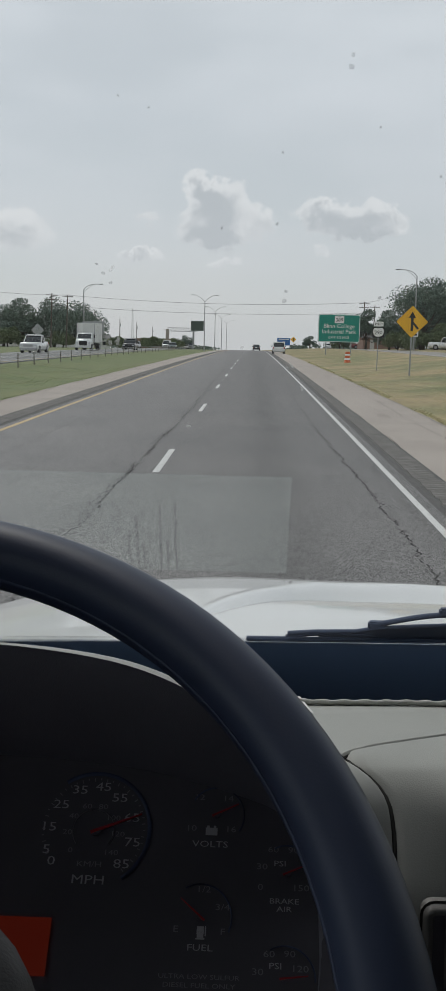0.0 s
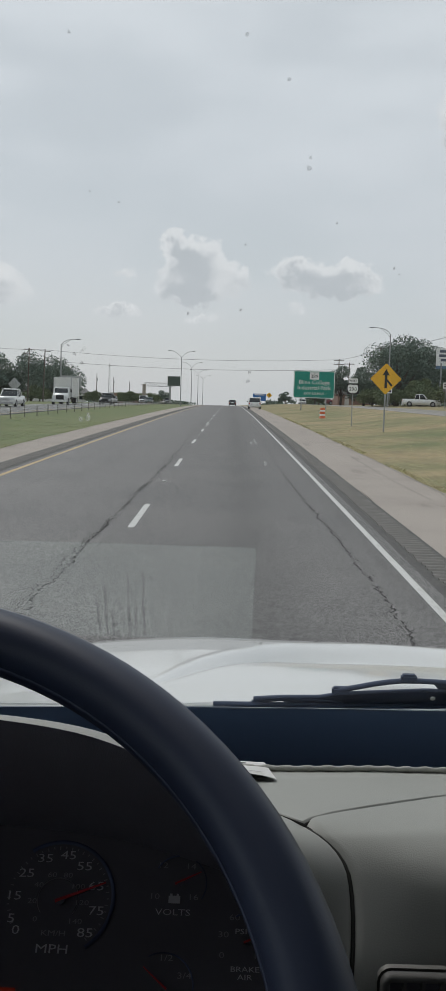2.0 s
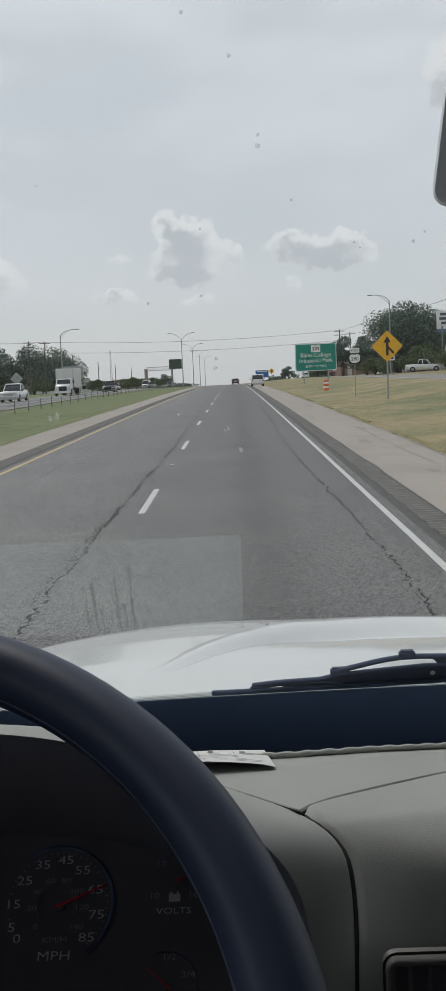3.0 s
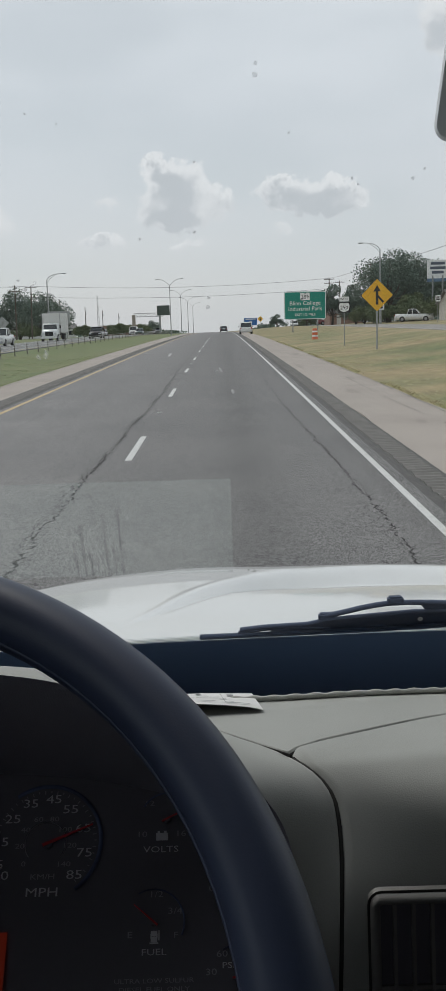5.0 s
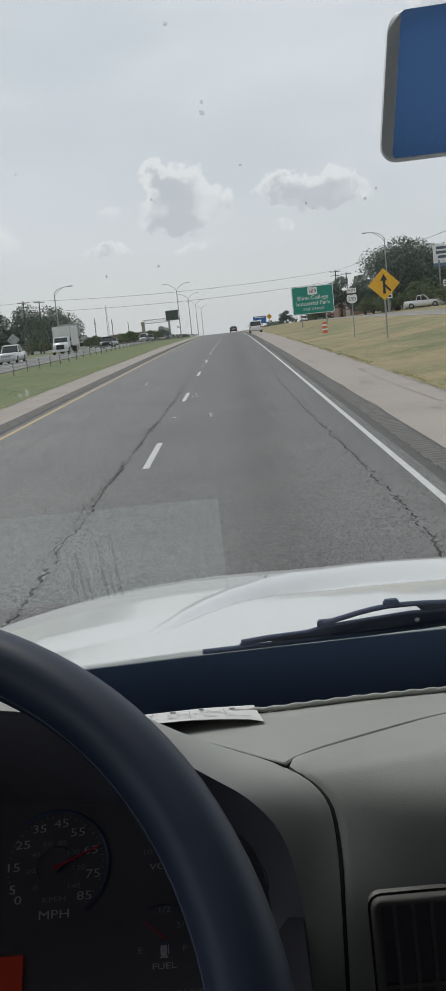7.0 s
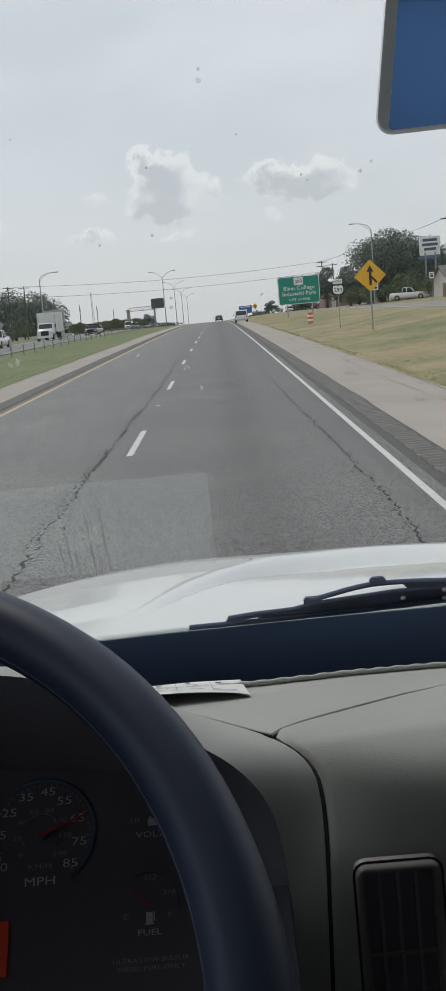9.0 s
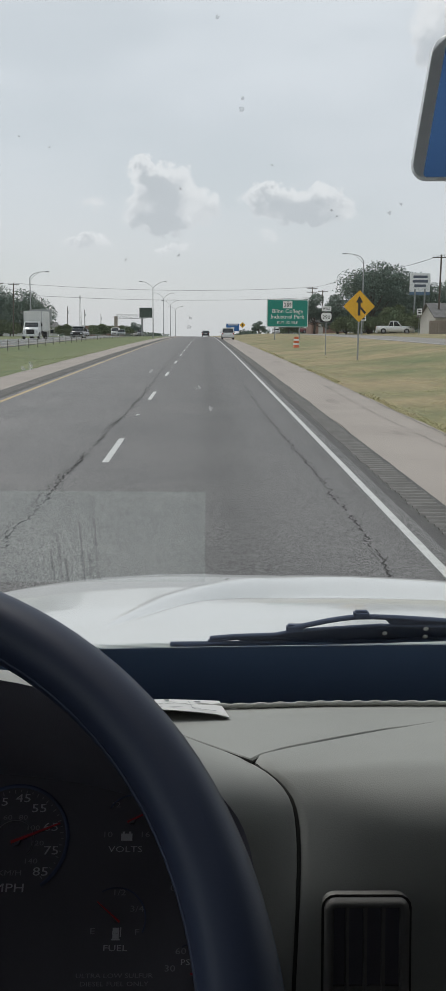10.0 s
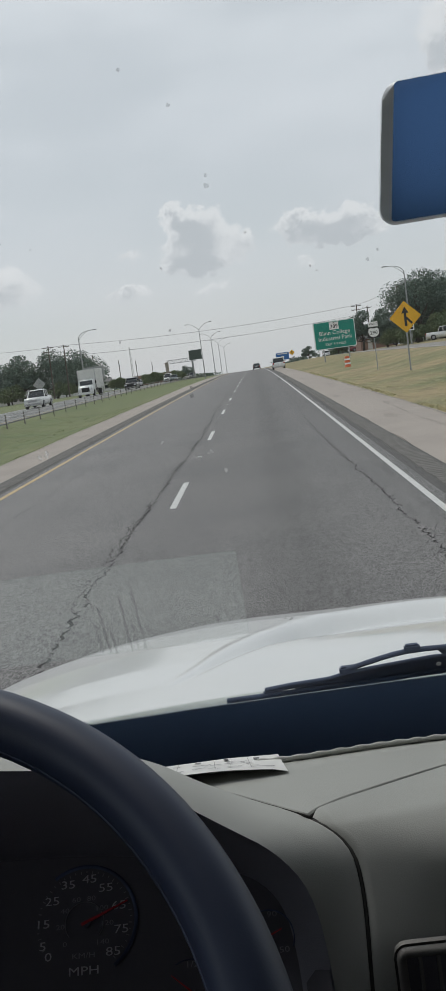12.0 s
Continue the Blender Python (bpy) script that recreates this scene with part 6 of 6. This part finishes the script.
def house(x, y, w, d, wall_h, roof_h, wall, label, turn=0.0, doors=1, flat=False):
    s = thing("house", at_ground(x, y, -0.1), label, "house")
    s.rotation_euler = (0, 0, radians(turn))
    bm = bmesh.new()
    box(bm, (0, 0, wall_h / 2), (w, d, wall_h))
    if not flat:
        g = [bm.verts.new(p) for p in ((-w / 2, -d / 2, wall_h), (-w / 2, d / 2, wall_h), (-w / 2, 0, wall_h + roof_h * 0.97))]
        bm.faces.new(g)
        g = [bm.verts.new(p) for p in ((w / 2, -d / 2, wall_h), (w / 2, d / 2, wall_h), (w / 2, 0, wall_h + roof_h * 0.97))]
        bm.faces.new(g)
    part("wall", bm, wall, s)
    e = 0.45
    for q in (-1, 1):
        bm = bmesh.new()
        if flat:
            box(bm, (0, q * d / 4, wall_h + 0.1), (w + 0.3, d / 2 + 0.1, 0.2))
        else:
            a, b = Vector((-w / 2 - e, q * (d / 2 + e), wall_h - roof_h * e / (d / 2))), Vector((w / 2 + e, q * (d / 2 + e), wall_h - roof_h * e / (d / 2)))
            c, t = Vector((w / 2 + e, 0, wall_h + roof_h)), Vector((-w / 2 - e, 0, wall_h + roof_h))
            lo = [bm.verts.new(p) for p in (a, b, c, t)]
            hi = [bm.verts.new(p + Vector((0, 0, 0.16))) for p in (a, b, c, t)]
            bm.faces.new(lo)
            bm.faces.new(hi)
            for k in range(4):
                bm.faces.new((lo[k], lo[(k + 1) % 4], hi[(k + 1) % 4], hi[k]))
        part("roof", bm, ROOF if not flat else METAL_WHITE, s, "grey shingled slope" if not flat else "")
    n = max(2, int(w / 3))
    for k in range(n):
        u = -w / 2 + w * (k + 0.5) / n
        bm = bmesh.new()
        if k == 0 and doors:
            box(bm, (u, -d / 2 - 0.02, 1.05), (0.95, 0.06, 2.1))
            part("door", bm, SIDING, s, "pale door")
        else:
            box(bm, (u, -d / 2 - 0.02, 1.6), (1.2, 0.06, 1.1))
            wdw = part("window", bm, DARK_PANE, s, "dark window")
            bm = bmesh.new()
            for q in (-0.62, 0.62):
                box(bm, (u + q, -d / 2 - 0.04, 1.6), (0.08, 0.06, 1.25))
            for q in (-0.58, 0.58):
                box(bm, (u, -d / 2 - 0.04, 1.6 + q), (1.32, 0.06, 0.08))
            part("frame", bm, SIDING, wdw)
    return s


house(36.5, 140, 9, 6, 2.5, 1.7, SIDING, "low house with a grey shingle roof behind a fence", 8)
house(44, 152, 11, 8, 3.0, 2.0, BRICK, "brick house with a gabled roof on the bank", -10)
house(27.0, 214, 8, 6, 2.6, 1.9, BRICK, "small dark-roofed house among trees", 5)
house(52, 122, 16, 8, 4.0, 0, METAL_WHITE, "long white metal dealership building with a flat roof", 0, 1, True)
house(-58, 300, 26, 8, 3.0, 1.2, METAL_WHITE, "long low white shed across the highway", 12)
house(-82, 360, 30, 9, 4.2, 1.4, SIDING, "far pale warehouse with a low roof", 5)
house(-44, 430, 18, 8, 4.6, 0, BRICK, "far brown roadside building with a flat roof", 0, 1, True)

fence2 = thing("board_fence", at_ground(30.5, 131.5), "grey weathered board fence round the yard", "fence")
g0 = Vector(at_ground(30.5, 131.5))
bm = bmesh.new()
box(bm, (0, 0, 0.92), (0.145, 0.025, 1.84), None, 0.006)
slat = mesh_of("slat", bm, BOARD)
for k in range(62):
    x = 30.5 + 0.155 * k
    p = new("slat", slat)
    p.parent = fence2
    p.location = Vector((x, 131.5 + 0.15 * (x - 30.5), lie(x, 131.5) - 0.05 + 0.03 * noise.noise((k * 0.7, 0, 0)))) - g0
for z in (0.4, 1.4):
    bm = bmesh.new()
    rod(bm, (0, 0.05, z), (9.6, 0.05 + 1.44, z + 0.05), 0.045, 0.045, 6)
    part("rail", bm, BOARD, fence2)


# ---- vehicles ----
TYRE = mat("tyre_rubber", (0.02, 0.02, 0.02), 0.85, 0, (0.03, 0.03, 0.03), 10)
RIM = mat("grey_wheel_rim", (0.35, 0.35, 0.36), 0.4, 0.7, (0.25, 0.25, 0.26), 8)
CAR_GLASS = mat("dark_car_glass", (0.018, 0.024, 0.028), 0.08, 0, (0.022, 0.028, 0.032), 2, spec=0.6)
CHROME = mat("dull_chrome", (0.45, 0.45, 0.46), 0.3, 0.8, (0.35, 0.35, 0.36), 8)
LENS = mat("pale_lamp_lens", (0.62, 0.64, 0.66), 0.2, 0, (0.5, 0.52, 0.54), 20)
TAIL = mat("red_lamp_lens", (0.40, 0.02, 0.02), 0.25, 0, (0.32, 0.02, 0.02), 20)
UNDER = mat("black_underbody", (0.015, 0.015, 0.016), 0.8)


def body_paint(name, c):
    return mat(name, c, 0.3, 0.1, tuple(k * 0.9 for k in c), 2, coat=0.5)


P_WHITE = body_paint("white_car_paint", (0.70, 0.71, 0.70))
P_DARK = body_paint("black_car_paint", (0.020, 0.021, 0.024))
P_SILVER = body_paint("silver_car_paint", (0.34, 0.35, 0.36))
P_TEAL = body_paint("grey_green_car_paint", (0.07, 0.10, 0.10))
P_RED = body_paint("dark_red_car_paint", (0.16, 0.03, 0.03))
P_TAN = body_paint("tan_car_paint", (0.34, 0.30, 0.24))
P_GREY = body_paint("grey_car_paint", (0.12, 0.125, 0.135))


def hull(stations, side=0.16):
    """A body through cross-sections (along, half width, bottom, top), with rounded shoulders."""
    bm = bmesh.new()
    rows = []
    for y, w, z0, z1 in stations:
        h = z1 - z0
        rows.append([(-w * 0.86, y, z0), (-w, y, z0 + h * 0.25), (-w, y, z0 + h * 0.62), (-w * (1 - side * 0.55), y, z1 - h * 0.07), (-w * (1 - side), y, z1),
                     (w * (1 - side), y, z1), (w * (1 - side * 0.55), y, z1 - h * 0.07), (w, y, z0 + h * 0.62), (w, y, z0 + h * 0.25), (w * 0.86, y, z0)])
    vv = sheet(bm, rows, True)
    bm.faces.new(vv[0])
    bm.faces.new(vv[-1])
    return bm


def wheel_part(parent, x, y, r, w):
    bm = bmesh.new()
    rod(bm, (x - w / 2, y, r), (x + w / 2, y, r), r, r, 20)
    t = part("wheel", bm, TYRE, parent, "black tyre")
    bm = bmesh.new()
    s = 1 if x > 0 else -1
    rod(bm, (x + s * (w / 2 - 0.02), y, r), (x + s * (w / 2 + 0.012), y, r), r * 0.64, r * 0.55, 14)
    part("rim", bm, RIM, t, "grey rim")


def lamps(s, L, w, z, bw, bh):
    for q in (-1, 1):
        bm = bmesh.new()
        box(bm, (q * w * 0.74, -L / 2 + 0.03, z), (bw, 0.12, bh), None, 0.02)
        part("headlight", bm, LENS, s, "clear headlight")
        bm = bmesh.new()
        box(bm, (q * w * 0.84, L / 2 - 0.03, z + 0.12), (bw * 0.6, 0.10, bh * 1.3), None, 0.02)
        part("tail_light", bm, TAIL, s, "red tail light")
        bm = bmesh.new()
        box(bm, (q * (w + 0.10), -L * 0.16, z + 0.33), (0.20, 0.12, 0.15), None, 0.03)
        part("door_mirror", bm, UNDER, s, "black door mirror")


def car(kind, paint, label, x, y, turn=0.0, z_up=0.0):
    """A car whose front looks towards -y."""
    s = thing({"sedan": "sedan_car", "suv": "suv_car", "pickup": "pickup_truck", "van": "van"}[kind], (x, y, rise(y) + z_up), label, "car" if kind in ("sedan", "suv") else kind.replace("pickup", "pickup truck"))
    s.rotation_euler = (0, 0, radians(turn))
    L, W, H, r = {"sedan": (4.8, 0.91, 1.46, 0.33), "suv": (4.9, 0.97, 1.80, 0.38), "pickup": (5.8, 1.0, 1.92, 0.41), "van": (5.9, 1.02, 2.15, 0.38)}[kind]
    h = L / 2
    belt = {"sedan": 0.93, "suv": 1.10, "pickup": 1.16, "van": 1.22}[kind]
    nose = {"sedan": 0.80, "suv": 1.02, "pickup": 1.12, "van": 1.05}[kind]
    part("body", hull([(-h, W * 0.86, 0.34, nose * 0.86), (-h + 0.12, W * 0.96, 0.28, nose), (-h * 0.5, W, 0.26, belt - 0.02), (-h * 0.2, W, 0.26, belt), (h * 0.6, W, 0.26, belt + 0.02),
                       (h - 0.1, W * 0.97, 0.30, belt if kind != "sedan" else belt - 0.04), (h, W * 0.9, 0.36, belt - 0.14)]), paint, s, "", True)
    c0, c1, c2, c3 = {"sedan": (-0.24, -0.02, 0.42, 0.72), "suv": (-0.32, -0.10, 0.86, 0.97), "pickup": (-0.30, -0.10, 0.26, 0.34), "van": (-0.62, -0.36, 0.93, 0.985)}[kind]
    part("glasshouse", hull([(h * c0, W * 0.90, belt - 0.05, belt + 0.02), (h * c1, W * 0.80, belt - 0.05, H - 0.05), (h * (c1 + c2) / 2, W * 0.82, belt - 0.05, H - 0.03), (h * c2, W * 0.80, belt - 0.05, H - 0.06), (h * c3, W * 0.86, belt - 0.05, belt + 0.05)], 0.10), CAR_GLASS, s, "dark windows", True)
    part("roof", hull([(h * c1 - 0.12, W * 0.74, H - 0.09, H - 0.055), (h * c1 + 0.1, W * 0.79, H - 0.09, H), (h * (c1 + c2) / 2, W * 0.81, H - 0.09, H + 0.015), (h * c2 - 0.05, W * 0.79, H - 0.10, H - 0.01), (h * c2 + 0.08, W * 0.74, H - 0.12, H - 0.07)], 0.14), paint, s, "", True)
    for q in (-1, 1):
        for t in ((c1, c0), ((c1 + c2) / 2, (c1 + c2) / 2), (c2, c3)):
            bm = bmesh.new()
            rod(bm, (q * W * 0.80, h * t[0], H - 0.07), (q * W * 0.93, h * t[1], belt), 0.045, 0.05, 6)
            part("pillar", bm, paint, s)
    if kind == "van":
        part("cargo_side", hull([(h * -0.05, W * 0.945, belt - 0.05, H - 0.10), (h * 0.90, W * 0.945, belt - 0.05, H - 0.10)], 0.12), paint, s, "panelled cargo side")
    if kind == "pickup":
        bm = bmesh.new()
        box(bm, (0, h * 0.68, belt + 0.03), (W * 1.5, h * 0.58, 0.02))
        part("cargo_bed", bm, UNDER, s, "dark open cargo bed")
    bm = bmesh.new()
    box(bm, (0, -h + 0.03, nose * 0.72), (W * 1.05, 0.10, nose * 0.24), None, 0.02)
    part("grille", bm, UNDER if kind != "pickup" else CHROME, s, "dark grille")
    bm = bmesh.new()
    box(bm, (0, -h + 0.02, 0.46), (W * 1.8, 0.20, 0.22), None, 0.05)
    part("front_bumper", bm, paint if kind in ("sedan", "suv") else CHROME, s)
    bm = bmesh.new()
    box(bm, (0, h - 0.02, 0.52), (W * 1.8, 0.20, 0.24), None, 0.05)
    part("rear_bumper", bm, paint if kind in ("sedan", "suv") else CHROME, s)
    bm = bmesh.new()
    box(bm, (0, h + 0.01, 0.80), (0.5, 0.02, 0.16))
    part("number_plate", bm, SIGN_WHITE, s, "blank pale plate")
    lamps(s, L, W, nose * 0.76, 0.34, 0.17)
    for yy in (-h * 0.62, h * 0.60):
        for q in (-1, 1):
            wheel_part(s, q * (W - 0.11), yy, r, 0.23)
    return s


def box_truck(x, y):
    s = thing("box_truck", (x, y, rise(y)), "white box truck with a tall plain cargo body", "truck")
    bm = bmesh.new()
    box(bm, (0, 2.1, 2.45), (2.5, 6.6, 2.65), None, 0.05)
    cargo = part("cargo_box", bm, mat("white_cargo_panel", (0.66, 0.66, 0.64), 0.5, 0, (0.58, 0.58, 0.56), 1.2), s, "white cargo box")
    for q in (-1, 1):
        bm = bmesh.new()
        box(bm, (q * 1.22, -1.22, 2.45), (0.08, 0.08, 2.6))
        part("corner_post", bm, CHROME, cargo, "metal corner post")
    part("cab", hull([(-3.4, 1.0, 0.55, 1.35), (-3.2, 1.08, 0.5, 1.5), (-2.3, 1.12, 0.5, 1.62), (-2.2, 1.14, 0.5, 2.3), (-1.35, 1.14, 0.5, 2.45)], 0.14), P_WHITE, s, "white cab", True)
    bm = bmesh.new()
    sheet(bm, [[(-0.92, -2.36, 1.66), (0.92, -2.36, 1.66)], [(-0.88, -2.20, 2.28), (0.88, -2.20, 2.28)]])
    part("cab_windscreen", bm, CAR_GLASS, s, "dark windscreen")
    bm = bmesh.new()
    box(bm, (0, -3.42, 1.02), (1.1, 0.08, 0.6), None, 0.03)
    part("grille", bm, UNDER, s, "dark grille")
    bm = bmesh.new()
    box(bm, (0, -3.5, 0.55), (2.2, 0.22, 0.3), None, 0.04)
    part("front_bumper", bm, P_WHITE, s)
    for q in (-1, 1):
        bm = bmesh.new()
        box(bm, (q * 0.82, -3.36, 1.05), (0.32, 0.14, 0.28), None, 0.04)
        part("headlight", bm, LENS, s, "clear headlight")
        bm = bmesh.new()
        box(bm, (q * 1.36, -2.25, 1.95), (0.18, 0.12, 0.45), None, 0.03)
        part("door_mirror", bm, UNDER, s, "black door mirror")
        wheel_part(s, q * 1.0, -2.75, 0.48, 0.28)
        wheel_part(s, q * 0.95, 3.2, 0.48, 0.5)
    bm = bmesh.new()
    box(bm, (0, 1.0, 0.85), (0.9, 8.6, 0.3))
    part("chassis", bm, UNDER, s, "black chassis")
    return s


box_truck(-23.4, 136)
car("suv", P_DARK, "black suv driving towards us on the far carriageway", -19.4, 152)
car("pickup", P_WHITE, "white pickup with a wide grille on the far carriageway", -23.6, 104)
car("sedan", P_SILVER, "silver sedan on the far carriageway", -23.5, 192)
car("sedan", P_TEAL, "grey-green sedan on the far carriageway", -19.5, 232)
car("van", P_WHITE, "white cargo van on the far carriageway", -23.6, 262)
car("suv", P_GREY, "grey suv far off on the opposite lanes", -19.4, 300)
car("sedan", P_TAN, "tan sedan far off on the opposite lanes", -23.6, 330)
car("suv", P_WHITE, "white suv driving ahead beside the white line", 3.75, 152, 180)
car("sedan", P_DARK, "dark sedan far ahead near the crest", 0.5, 240, 180)
car("pickup", P_WHITE, "white pickup parked by the frontage road", 29.5, 150, 75, 1.1)
car("pickup", P_RED, "dark red pickup parked near the poles", 24.6, 222, 90, 0.93)
car("pickup", P_SILVER, "silver pickup parked beside the board fence", 28.4, 183, 80, 1.05)
car("sedan", P_WHITE, "white sedan on the frontage road", 19.5, 262, 0, 0.88)
